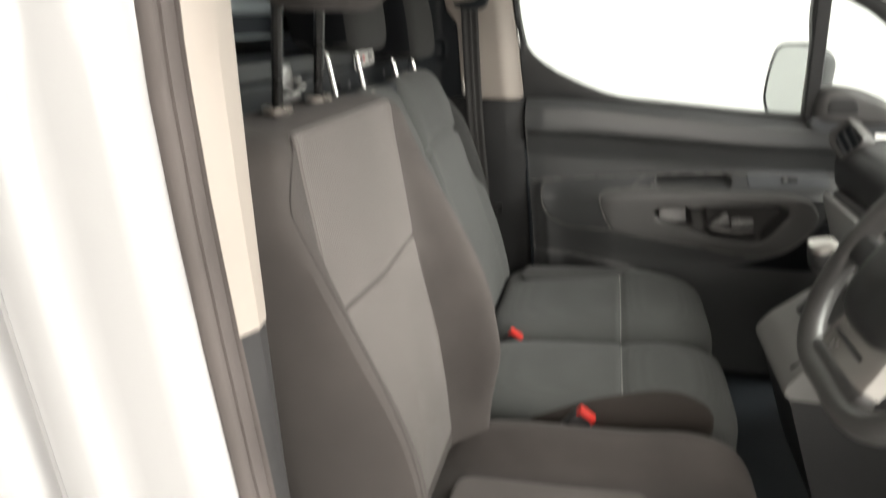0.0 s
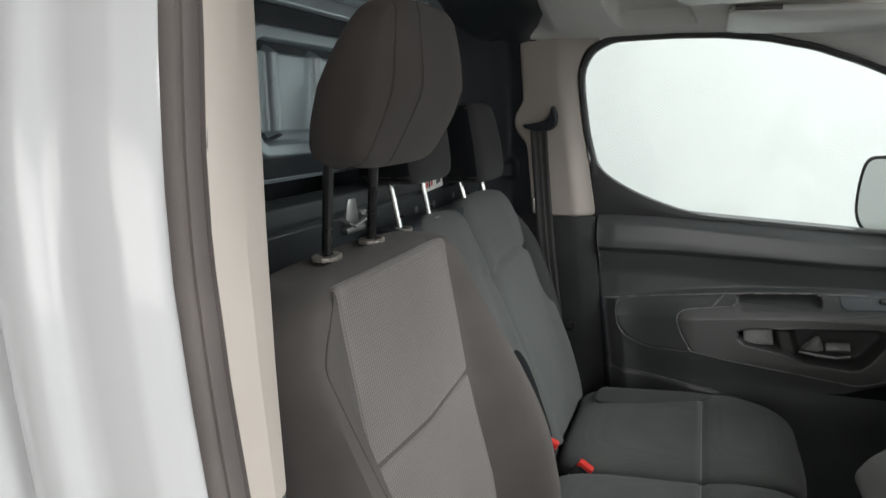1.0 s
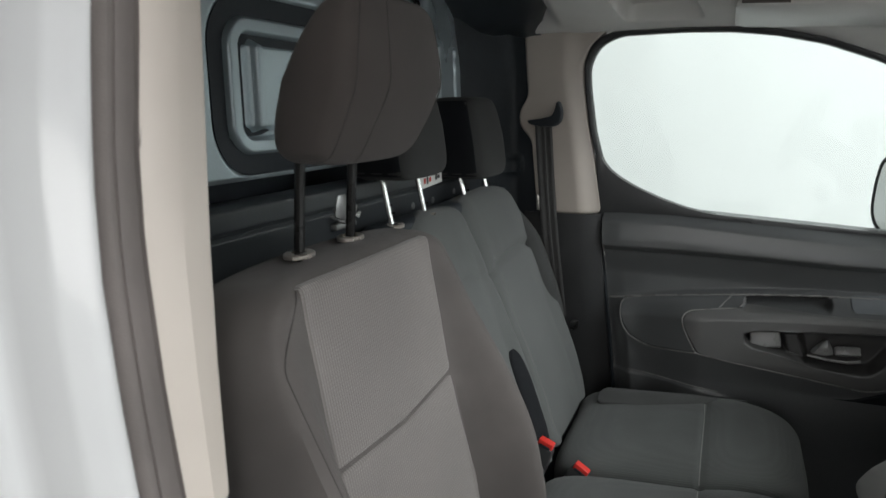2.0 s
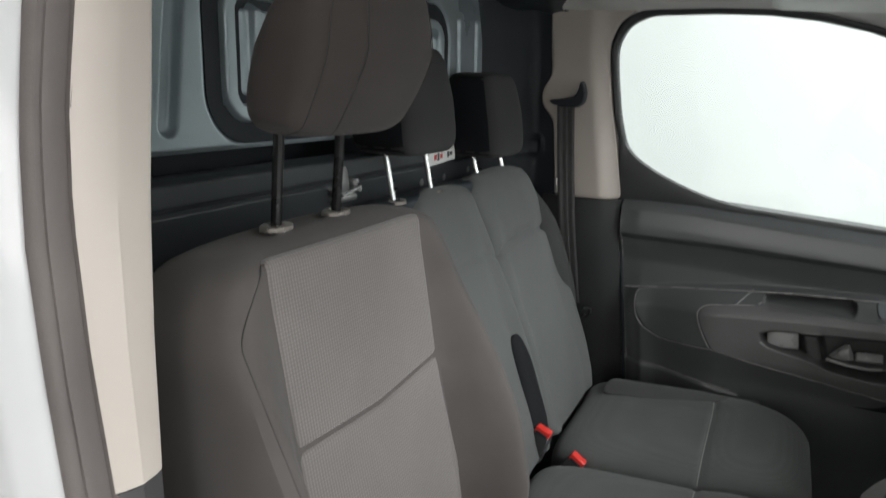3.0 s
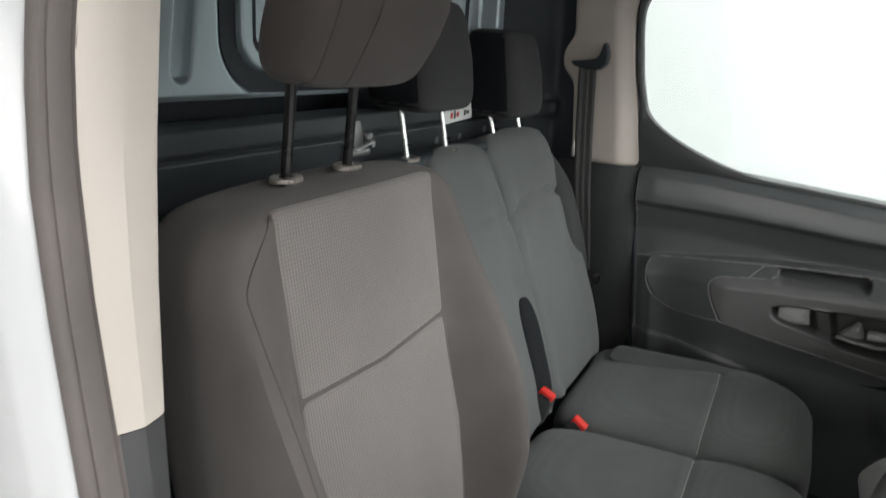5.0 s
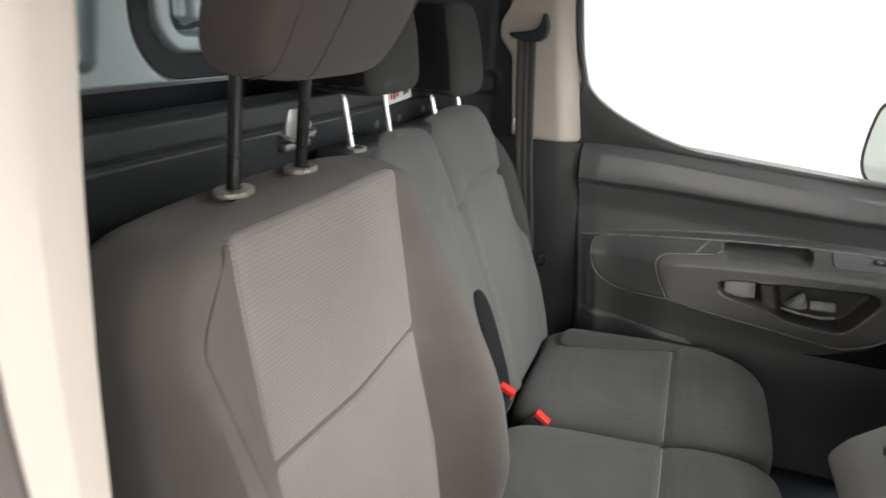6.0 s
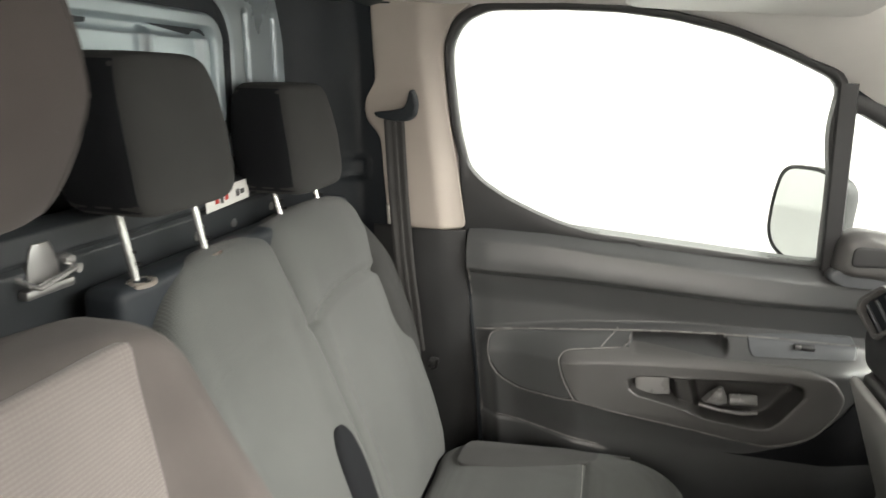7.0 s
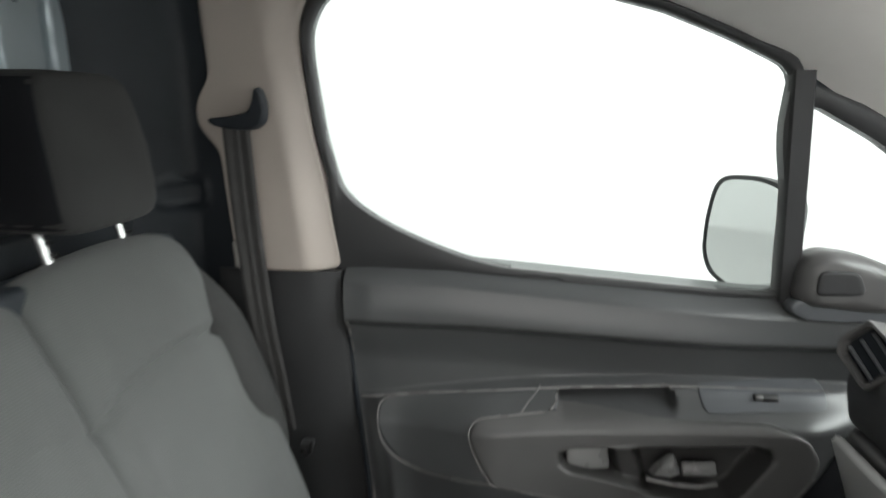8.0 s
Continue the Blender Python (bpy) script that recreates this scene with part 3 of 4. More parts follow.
# ------------------------------------------------------------------ passenger door
def door_y(x, z):
    """The inner face of the door trim: the belt roll, the undercut, the ledge with its tray and the armrest's swell."""
    y = 0.752 + 0.005 * ss(0.0, -0.055, x)
    roll = 0.050 * (1 - 0.25 * ss(0.5, 0.75, x))
    top = belt_z(x)
    # the belt's sloping top, its upright face and the undercut below it
    y -= roll * (0.06 + 0.80 * ss(top, top - 0.038, z) + 0.14 * ss(top - 0.030, top - 0.085, z))
    low = 1.123 - 0.014 * ss(0.12, 0.62, x)
    y += roll * (0.42 * ss(low, low - 0.018, z) + 0.36 * ss(low - 0.012, low - 0.085, z))
    top = ledge_z(x)
    arm = (0.030 + 0.062 * ss(0.03, 0.22, x)) * ss(-0.055, 0.0, x) * (1 - 0.5 * ss(0.70, 0.84, x))
    y -= arm * (0.34 * ss(top + 0.002, top - 0.013, z) + 0.66 * ss(top - 0.004, top - 0.060, z)) * (1 - 0.16 * ss(0.86, 0.78, z))
    y += 0.020 * ss(0.76, 0.60, z)
    # tray in the ledge
    d = rrect(x, z, 0.412, 1.004 + 0.075 * (x - 0.41), 0.097, 0.0145, 0.012)
    y += 0.046 * ss(0.003, -0.006, d)
    # low storage bin
    y -= 0.005 * ss(bin_z(x), bin_z(x) - 0.008, z) * ss(0.30, 0.27, x)
    return y


def belt_z(x):
    """Height of the belt's top along the door."""
    return 1.221 - 0.036 * min(1.0, max(0.0, (x - 0.12) / 0.52))


def ledge_z(x):
    u = min(1.0, max(0.0, (x + 0.03) / 0.65))
    return 0.976 + 0.062 * (1 - (1 - u) ** 1.8)


def bin_z(x):
    return 0.765 - 0.10 * max(0.0, x - 0.17)


BOWL = [Vector(p) for p in ((0.318, 0.930), (0.340, 0.940), (0.409, 0.947), (0.625, 0.963), (0.650, 0.957), (0.656, 0.938), (0.614, 0.874), (0.596, 0.859), (0.575, 0.855), (0.469, 0.865), (0.409, 0.884), (0.336, 0.898), (0.322, 0.908))]


def poly_edge(x, z, pts):
    """Distance to an outline's edge, negative inside."""
    best, inside = 9.0, False
    for a, b in zip(pts, pts[1:] + pts[:1]):
        ex, ez, wx, wz = b.x - a.x, b.y - a.y, x - a.x, z - a.y
        t = min(1.0, max(0.0, (wx * ex + wz * ez) / (ex * ex + ez * ez)))
        best = min(best, math.hypot(wx - ex * t, wz - ez * t))
        if (a.y > z) != (b.y > z) and x < a.x + ex * (z - a.y) / ez:
            inside = not inside
    return -best if inside else best


def bowl_edge(x, z):
    return poly_edge(x, z, BOWL)


def card_y(x, z):
    return door_y(x, z) + 0.070 * ss(0.012, 0.004, bowl_edge(x, z))


def door_place(x, z, off):
    return Vector((x, door_y(x, z) - off, z))


RAIL = ((-0.30, 1.680), (0.13, 1.680), (0.28, 1.673), (0.37, 1.661), (0.447, 1.640), (0.551, 1.597), (0.639, 1.556), (0.70, 1.517), (0.78, 1.466), (0.86, 1.408), (0.98, 1.304), (1.20, 1.10))


def rail_low(x):
    """Height of the window frame's upper edge along the door."""
    for (a, za), (b, zb) in zip(RAIL, RAIL[1:]):
        if x <= b:
            return za + (zb - za) * (x - a) / (b - a)
    return RAIL[-1][1]


GLASS = [(-0.064, 1.352), (-0.048, 1.330), (-0.022, 1.308), (0.025, 1.280), (0.088, 1.252), (0.150, 1.230), (0.220, 1.214), (0.30, 1.207), (0.40, 1.200), (0.51, 1.193), (0.676, 1.184), (0.660, 1.40), (0.641, 1.546), (0.551, 1.588), (0.447, 1.628), (0.344, 1.653), (0.24, 1.667), (0.127, 1.672), (-0.025, 1.671), (-0.076, 1.648), (-0.101, 1.600), (-0.099, 1.545), (-0.084, 1.43)]
QUARTER = [(0.694, 1.184), (1.10, 1.150), (0.98, 1.280), (0.86, 1.384), (0.780, 1.440), (0.678, 1.494)]


def ring_frame(inner, outer, y0, y1):
    """A frame between two outlines with as many points; y0 faces the cab, y1 the outside."""
    rows = []
    for ol, dy in ((inner, y1), (inner, y0 + 0.004), ([i.lerp(o, 0.25) for i, o in zip(inner, outer)], y0), ([i.lerp(o, 0.8) for i, o in zip(inner, outer)], y0), (outer, y0 + 0.004), (outer, y1)):
        rows.append([Vector((p.x, win_y(p.y) + dy, p.y)) for p in ol])
    bm = bmesh.new()
    skin(bm, rows, loop_v=True, loop_u=True)
    return bm


def curve_through(pts, n):
    """A smooth line through the given places, evenly stepped."""
    out = []
    for i in range(len(pts) - 1):
        p0, p1, p2, p3 = pts[max(i - 1, 0)], pts[i], pts[i + 1], pts[min(i + 2, len(pts) - 1)]
        for j in range(8):
            t = j / 8
            out.append(0.5 * (2 * p1 + (p2 - p0) * t + (2 * p0 - 5 * p1 + 4 * p2 - p3) * t * t + (3 * p1 - p0 - 3 * p2 + p3) * t ** 3))
    out.append(pts[-1])
    return resample(out, n, False)


def passenger_door():
    d = thing("passenger_door", "closed passenger door with charcoal plastic trim and window", "car door")
    xs = steps(-0.055, 0.84, 300)
    rows = []
    for t in steps(0, 1, 260):
        row = []
        for x in xs:
            z = 0.45 + (belt_z(x) - 0.45) * t
            row.append(Vector((x + 0.05 * ss(1.2, 0.62, z) * ss(0.3, -0.055, x), card_y(x, z), z)))
        rows.append(row)
    part("door_card", sheet(rows, (0, 0.06, 0)), M_DOORCARD, d, "charcoal grained plastic door trim", sharp=50)
    # pocket insert and armrest
    pk = rounded([(0.001, 0.935), (0.004, 0.962), (0.018, 0.973), (0.087, 0.987), (0.175, 0.999), (0.284, 1.011), (0.250, 0.978), (0.190, 0.970), (0.172, 0.960), (0.170, 0.940), (0.183, 0.905), (0.205, 0.868), (0.188, 0.862), (0.088, 0.851), (0.040, 0.866), (0.010, 0.904)], 0.012, 5, 180)
    part("pocket_insert", patch(pk, door_place, 0.0065, 0.0045, 0.004, 12, centre=(0.10, 0.94)), M_DOORCARD, d, "smooth inset trim panel")
    arm = rounded([(0.168, 0.944), (0.173, 0.963), (0.192, 0.973), (0.251, 0.982), (0.298, 0.988), (0.445, 0.992), (0.651, 0.994), (0.706, 0.977), (0.733, 0.938), (0.724, 0.911), (0.684, 0.855), (0.641, 0.828), (0.594, 0.815), (0.543, 0.820), (0.427, 0.835), (0.310, 0.849), (0.210, 0.862), (0.182, 0.908)], 0.016, 5, 220)

    def bowl(x, z):
        dd = bowl_edge(x, z)
        o = -0.056 * ss(0.002, -0.014, dd)
        o += 0.034 * ss(0.030, 0.012, abs(x - 0.432 + 0.3 * (z - 0.91))) * ss(0.004, -0.016, dd)
        return o
    a = part("armrest", patch(arm, door_place, 0.009, 0.0055, 0.004, 60, bowl, centre=(0.47, 0.910), closed=False), M_ARM, d, "dark grey armrest with grip bowl", sharp=60)
    bo = rounded(BOWL, 0.010, 5, 140)
    part("grip_bowl", patch(bo, lambda x, z, off: door_place(x, z, 0.0105 + bowl(x, z)), 0.001, 0.002, 0.004, 40, closed=False), M_BOWL, a, "dark grip bowl", sharp=60)
    # lower door pocket; the shade below the armrest is in its colour
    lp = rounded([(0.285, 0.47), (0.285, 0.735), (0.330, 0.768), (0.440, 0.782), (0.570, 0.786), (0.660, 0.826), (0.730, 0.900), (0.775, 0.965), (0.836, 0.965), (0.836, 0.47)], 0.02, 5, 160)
    part("lower_pocket", patch(lp, lambda x, z, off: door_place(x, z, off - 0.016 * ss(0.80, 0.74, z)), 0.004, 0.006, 0.002, 30, centre=(0.60, 0.65)), M_POCKET, d, "lower door pocket, blackened for the shade under the armrest", sharp=50)
    # lever in the bowl
    part("release_lever", loft([[Vector(p) for p in ring] for ring in (
        ((0.468, 0.664, 0.897), (0.474, 0.650, 0.897), (0.500, 0.646, 0.896), (0.518, 0.660, 0.897)),
        ((0.476, 0.664, 0.909), (0.482, 0.647, 0.910), (0.502, 0.642, 0.909), (0.516, 0.658, 0.909)),
        ((0.489, 0.664, 0.923), (0.493, 0.648, 0.926), (0.503, 0.645, 0.926), (0.510, 0.658, 0.923)),
        ((0.497, 0.664, 0.932), (0.499, 0.652, 0.934), (0.503, 0.650, 0.934), (0.506, 0.660, 0.932)))]), M_PALE, d, "satin silver door release", sharp=60)
    part("lever_plate", rbox(0.056, 0.014, 0.024, 0.006, at=(0.548, 0.662, 0.908), turn=pose(0, 0, 0, -24, -4, 0)), M_PALE, d)
    part("lever_base", tube([(0.462, 0.648, 0.892), (0.500, 0.642, 0.888), (0.545, 0.642, 0.886), (0.574, 0.648, 0.890)], 0.0038, 8), M_BEAD, d)
    part("grip_plate", rbox(0.070, 0.008, 0.044, 0.010, 3, at=(0.368, 0.668, 0.916), turn=pose(0, 0, 0, -14, -6, 0)), M_PALE, d, "satin grey inner grip face")
    sw = rounded([(0.548, 1.031), (0.748, 1.043), (0.756, 1.030), (0.752, 1.009), (0.556, 1.001), (0.550, 1.008)], 0.006, 4, 90)
    s = part("switch_panel", patch(sw, door_place, 0.004, 0.004, 0.003, 8), M_SATIN, d, "satin grey window switch panel")
    part("window_switch", rbox(0.040, 0.012, 0.012, 0.003, at=door_place(0.654, 1.022, 0.006), turn=pose(0, 0, 0, 32, 0, 0)), M_BLACK, s)
    part("switch_tip", rbox(0.012, 0.006, 0.010, 0.002, at=door_place(0.642, 1.023, 0.012), turn=pose(0, 0, 0, 32, 0, 0)), M_CHROME, s)
    # thin paler beads that paint the highlights along the moulded edges
    def bead(name, pts, rad, off, parent=d):
        return part(name, tube([door_place(p[0], p[1], off) for p in pts], rad, 8), M_BEAD, parent)
    line = [Vector(p) for p in ((0.165, 0.997), (0.087, 0.986), (0.030, 0.975), (0.008, 0.965), (0.003, 0.945), (0.009, 0.905), (0.022, 0.882), (0.040, 0.866), (0.088, 0.851), (0.150, 0.857), (0.208, 0.863))]
    bead("pocket_edge", curve_through(line, 80), 0.0019, 0.0045)
    line = [Vector(p) for p in ((0.295, 0.988), (0.240, 0.980), (0.192, 0.972), (0.173, 0.960), (0.170, 0.942), (0.182, 0.908), (0.208, 0.864))]
    bead("armrest_edge", curve_through(line, 50), 0.0017, 0.0075, a)
    line = [Vector(p) for p in ((0.208, 0.864), (0.310, 0.849), (0.430, 0.835), (0.545, 0.820), (0.595, 0.815), (0.640, 0.829), (0.684, 0.857), (0.722, 0.911))]
    bead("armrest_edge", curve_through(line, 70), 0.0018, 0.0070, a)
    line = [Vector(p) for p in ((0.304, 0.990), (0.318, 1.000), (0.345, 1.010), (0.400, 1.0155), (0.450, 1.020), (0.505, 1.0245))]
    bead("tray_edge", curve_through(line, 60), 0.0021, 0.004)
    line = [Vector(p) for p in ((0.257, 0.984), (0.273, 1.000), (0.288, 1.014))]
    bead("link_edge", curve_through(line, 16), 0.0015, 0.003)
    # lower seam of the bin
    pts = [door_place(x, bin_z(x) + 0.003, 0.0005) for x in steps(0.030, 0.268, 40)]
    part("bin_lip", tube(pts, 0.0013, 6), M_BEAD, d)
    pts = [door_place(x, ledge_z(x) - 0.0085, 0.0018) for x in steps(-0.030, 0.76, 160)]
    part("ledge_bead", tube(pts, 0.0026, 8), M_BEAD, d)
    part("front_edge", tube([(-0.0535 + 0.05 * ss(1.2, 0.62, z), card_y(-0.05, z) + 0.003, z) for z in steps(0.5, 1.192, 20)], 0.0026, 8), M_BEAD, d)
    part("gap_seal", tube([(-0.060 + 0.05 * ss(1.2, 0.62, z), 0.752, z) for z in steps(0.5, 1.20, 20)], 0.007, 8), M_LINER, d, "black rubber gap seal")
    # glass and frames
    gl = rounded(GLASS, 0.022, 5, 160)
    outer = []
    for p in gl:
        q = p.copy()
        left = ss(0.10, -0.03, p.x)
        q.x -= 0.014 * left
        q.y += 0.014 * ss(1.50, 1.58, p.y) 
        q.x += 0.016 * ss(0.58, 0.62, p.x)
        if p.y < 1.36 and p.x < 0.32:
            q.y = min(p.y, 1.197)
            q.x = max(-0.074, p.x - 0.012)
        elif p.y < 1.25:
            q.y = 1.180
        outer.append(q)
    part("window_frame", ring_frame(gl, outer, -0.006, 0.030), M_BLACK, d, "dark window frame with rounded corners", sharp=50)
    qg = rounded(QUARTER, 0.012, 4, 110)
    qc = sum(qg, Vector((0, 0))) / len(qg)
    qo = [p + (p - qc).normalized() * (0.026 + 0.030 * ss(-0.02, 0.10, (p - qc).y + 0.35 * (p - qc).x)) for p in qg]
    part("quarter_frame", ring_frame(qg, qo, -0.004, 0.028), M_BLACK, d, "black quarter window frame", sharp=50)
    part("frame_seal", tube([(x, win_y(rail_low(x)) + 0.020, rail_low(x) - 0.006) for x in steps(0.668, 1.02, 26)], 0.013, 10), M_LINER, d, "black rubber seal along the frame")
    rows = []
    for z in steps(1.176, 1.543, 12):
        cx, cy = 0.6875 - 0.086 * (z - 1.18), win_y(z) - 0.008
        rows.append([Vector((cx + a, cy + b, z)) for a, b in ((-0.017, 0.030), (-0.017, 0.003), (-0.014, -0.002), (0.014, -0.002), (0.017, 0.003), (0.017, 0.030))])
    part("divider_bar", loft(rows), M_BLACK, d, "straight dark bar between the window panes", sharp=50)
    for name, ol in (("window_glass", gl), ("quarter_glass", qg)):
        bm = bmesh.new()
        f = [bm.verts.new((p.x, win_y(p.y) + 0.016, p.y)) for p in ol]
        b = [bm.verts.new((p.x, win_y(p.y) + 0.020, p.y)) for p in ol]
        bm.faces.new(f)
        bm.faces.new(b)
        for i in range(len(f)):
            bm.faces.new((f[i], f[(i + 1) % len(f)], b[(i + 1) % len(f)], b[i]))
        g = part(name, bm, M_GLASS, d, "clear glass pane")
        g.visible_shadow = False
    # tweeter cover at the front of the belt
    tw = rounded([(0.684, 1.176), (0.690, 1.250), (0.720, 1.268), (0.780, 1.262), (0.850, 1.236), (0.890, 1.196), (0.880, 1.172), (0.80, 1.160)], 0.03, 6, 100)

    def tplace(x, z, off):
        return Vector((x, 0.734 - off, z))
    t = part("mirror_cover", patch(tw, tplace, 0.030, 0.030, 0.02, 10), M_ARM, d, "rounded dark plastic mirror cover")
    tg = rounded([(0.712, 1.196), (0.714, 1.238), (0.775, 1.238), (0.790, 1.20)], 0.014, 5, 60)
    part("cover_base", patch(rounded([(0.676, 1.166), (0.684, 1.186), (0.80, 1.176), (0.90, 1.182), (0.895, 1.156), (0.80, 1.146), (0.70, 1.152)], 0.01, 5, 80), tplace, 0.020, 0.008, 0.02, 8), M_SATIN, t, "satin grey base strip")
    part("tweeter_grille", patch(tg, lambda x, z, off: Vector((x, 0.705 - off, z)), 0.004, 0.004, 0.004, 5), M_BLACK, t)
    # outer skin
    rows = [[Vector((x, side_y(z) + 0.05 - (0.0 if z < 1.15 else 0.02), z)) for x in steps(-0.10, 1.05, 8)] for z in steps(0.33, 1.105, 12)]
    part("outer_skin", sheet(rows, (0, -0.02, 0)), M_PAINT, d, "white painted outer skin")
    return d


passenger_door()


def door_mirror():
    m = thing("door_mirror", "dark door mirror outside the passenger window", "mirror", at=pose(0.676, 0.930, 1.246, 0, 0, 30))
    out = rounded([(0.078, 0.114), (0.098, 0.030), (0.100, -0.045), (0.080, -0.085), (0.0, -0.118), (-0.085, -0.125), (-0.095, 0.100), (-0.03, 0.120)], 0.040, 7, 90)
    rows = []
    for t in steps(0, 1, 9):
        k = math.sqrt(max(0, 1 - t * t)) * 0.9 + 0.1
        x = 0.10 * t
        rows.append([Vector((x, p.x * k, p.y * k)) for p in out])
    part("housing", loft(rows), M_BLACK, m, "black rounded mirror housing")
    rows = [[Vector((x, p.x * k, p.y * k)) for p in out] for x, k in ((0.004, 1.0), (-0.008, 1.0), (-0.010, 0.97), (-0.008, 0.93), (0.0, 0.92))]
    part("bezel", loft(rows), M_BLACK, m)
    part("mirror_glass", loft([[Vector((x, p.x * 0.925, p.y * 0.925)) for p in out] for x in (-0.006, -0.002)]), M_MIRROR, m, "bright mirror glass")
    part("mirror_arm", tube([(0.03, -0.02, -0.09), (0.03, -0.12, -0.105), (0.03, -0.17, -0.10)], 0.028, 12, flat=0.7), M_BLACK, m)


door_mirror()


# ------------------------------------------------------------------ roof lining
def roof_lining():
    rows = []
    for x in steps(-0.123, 0.62, 40):
        row = []
        for t in steps(-1, 1, 31):
            y = (0.40 + 0.13 * ss(0.12, 0.32, x)) * t
            row.append(Vector((x, y, 1.764 - 0.006 * abs(t) ** 6 - 0.012 * ss(0.3, 0.62, x))))
        rows.append(row)
    solid("ceiling", sheet(rows, (0, 0, 0.03), True), M_HEAD, "pale grey headliner", "ceiling", kind="structure", sharp=50)
    for side in (1, -1):
        rows = []
        for x in steps(-0.288, 1.16, 320):
            zl = rail_low(x)
            yl = win_y(zl) + 0.006 - 0.012 * ss(0.0, -0.1, x)
            pil = ss(0.30, 0.66, x)
            yt, zt = 0.38 + 0.12 * ss(0.12, 0.30, x) + 0.17 * ss(0.36, 1.1, x), 1.760 - (0.42 * max(0, x - 0.42) ** 1.2)
            zt = max(zt, zl + 0.035 + 0.07 * ss(0.45, 0.7, x))
            row = []
            for t in steps(0, 1, 64):
                b = math.sin(math.pi * t)
                y, z = yl + (yt - yl) * t ** 1.15, zl + (zt - zl) * t
                y -= 0.014 * b * (1 - pil) + 0.012 * b * pil
                z -= 0.010 * b * (1 - pil)
                dd = rrect(x, 0.35 * t, 0.075 - 0.05 * (t - 0.6), 0.245, 0.088, 0.155, 0.022)
                z += 0.042 * ss(0.004, -0.010, dd)
                y += 0.016 * ss(0.004, -0.010, dd)
                dd = rrect(x, 0.35 * t, 0.092 - 0.05 * (t - 0.6), 0.33, 0.056, 0.140, 0.020)
                z += 0.062 * ss(0.004, -0.008, dd)
                z += 0.060 * ss(-0.150, -0.215, x) * ss(0.12, 0.45, t)
                row.append(Vector((x, side * y, z)))
            rows.append(row)
        solid("roof_side_trim", sheet(rows, (0, 0.02 * side, 0.02), True), M_HEAD if side > 0 else M_BEIGE, "pale trim above the door running into the front pillar", "trim", kind="structure", sharp=50)


roof_lining()


def overhead_shelf():
    s = thing("overhead_shelf", "pale grey overhead storage shelf with reading lamps", "overhead console")
    rows = []
    for y in steps(-0.50, 0.50, 34):
        e = max(0.0, (abs(y) - 0.40) / 0.10)
        k = 1 - e * e * 0.9
        x0 = 0.124 + 0.10 * e * e
        h = 0.062 * max(0.06, k)
        prof = [(x0, 1.768), (x0 + 0.004, 1.768 - 0.45 * h), (x0 + 0.018, 1.768 - 0.85 * h), (x0 + 0.045, 1.768 - h), (0.45, 1.766 - h), (0.60, 1.758 - h), (0.63, 1.75 - 0.4 * h), (0.63, 1.775), (x0, 1.775)]
        rows.append([Vector((x, y, z)) for x, z in prof])
    part("shelf_body", loft(rows), M_SHELF, s, sharp=50)
    lamp = part("lamp_console", patch(rounded([(0.205, 0.06), (0.205, 0.33), (0.57, 0.33), (0.57, 0.06)], 0.05, 6, 90), lambda x, y, off: Vector((x, y, 1.706 - off)), 0.014, 0.020, 0.004, 7), M_SHELF, s, "pale lamp console")
    part("lamp_lens", patch(rounded([(0.405, 0.24), (0.405, 0.315), (0.52, 0.315), (0.52, 0.24)], 0.02, 6, 60), lambda x, y, off: Vector((x, y, 1.691 - off)), 0.006, 0.006, 0.003, 5), M_LABEL, lamp, "milky lamp lens")
    part("lamp_button", rbox(0.026, 0.012, 0.006, 0.002, at=(0.306, 0.245, 1.6895)), M_BUTTON, lamp, "small faded red button")
    part("button_face", rbox(0.020, 0.006, 0.006, 0.001, at=(0.306, 0.245, 1.6888)), M_SHELF, lamp)
    part("lamp_button", rbox(0.028, 0.016, 0.007, 0.002, at=(0.374, 0.270, 1.689)), M_RUBBER, lamp)
    part("console_rib", tube([(0.225, 0.345, 1.702), (0.40, 0.350, 1.700), (0.57, 0.350, 1.700)], 0.006, 8), M_SHELF, lamp)
    v = thing("sun_visor", "pale grey sun visor folded up against the roof", "sun visor", at=pose(0.445, 0.530, 1.678, -8, 3, 0))
    out = rounded([(-0.20, -0.085), (-0.20, 0.095), (0.19, 0.085), (0.20, -0.085)], 0.03, 6, 80)
    part("visor_board", loft([[Vector((p.x * k, p.y * k, z)) for p in out] for z, k in ((-0.008, 0.97), (-0.005, 1.0), (0.005, 1.0), (0.008, 0.97))]), M_SHELF, v, sharp=50)
    part("visor_pin", tube([(-0.19, -0.09, 0.0), (-0.10, -0.09, 0.0)], 0.005, 10), M_RUBBER, v)


overhead_shelf()


# ------------------------------------------------------------------ windscreen
def windscreen():
    rows = [[Vector((0.62 + 0.64 * t, y, 1.775 - 0.60 * t - 0.03 * (y / 0.7) ** 2)) for y in steps(-0.68, 0.68, 12)] for t in steps(0, 1, 8)]
    ob = solid("windscreen", sheet(rows, (0.004, 0, 0.004), True), M_GLASS, "clear curved windscreen", "windscreen", kind="structure")
    ob.visible_shadow = False


windscreen()


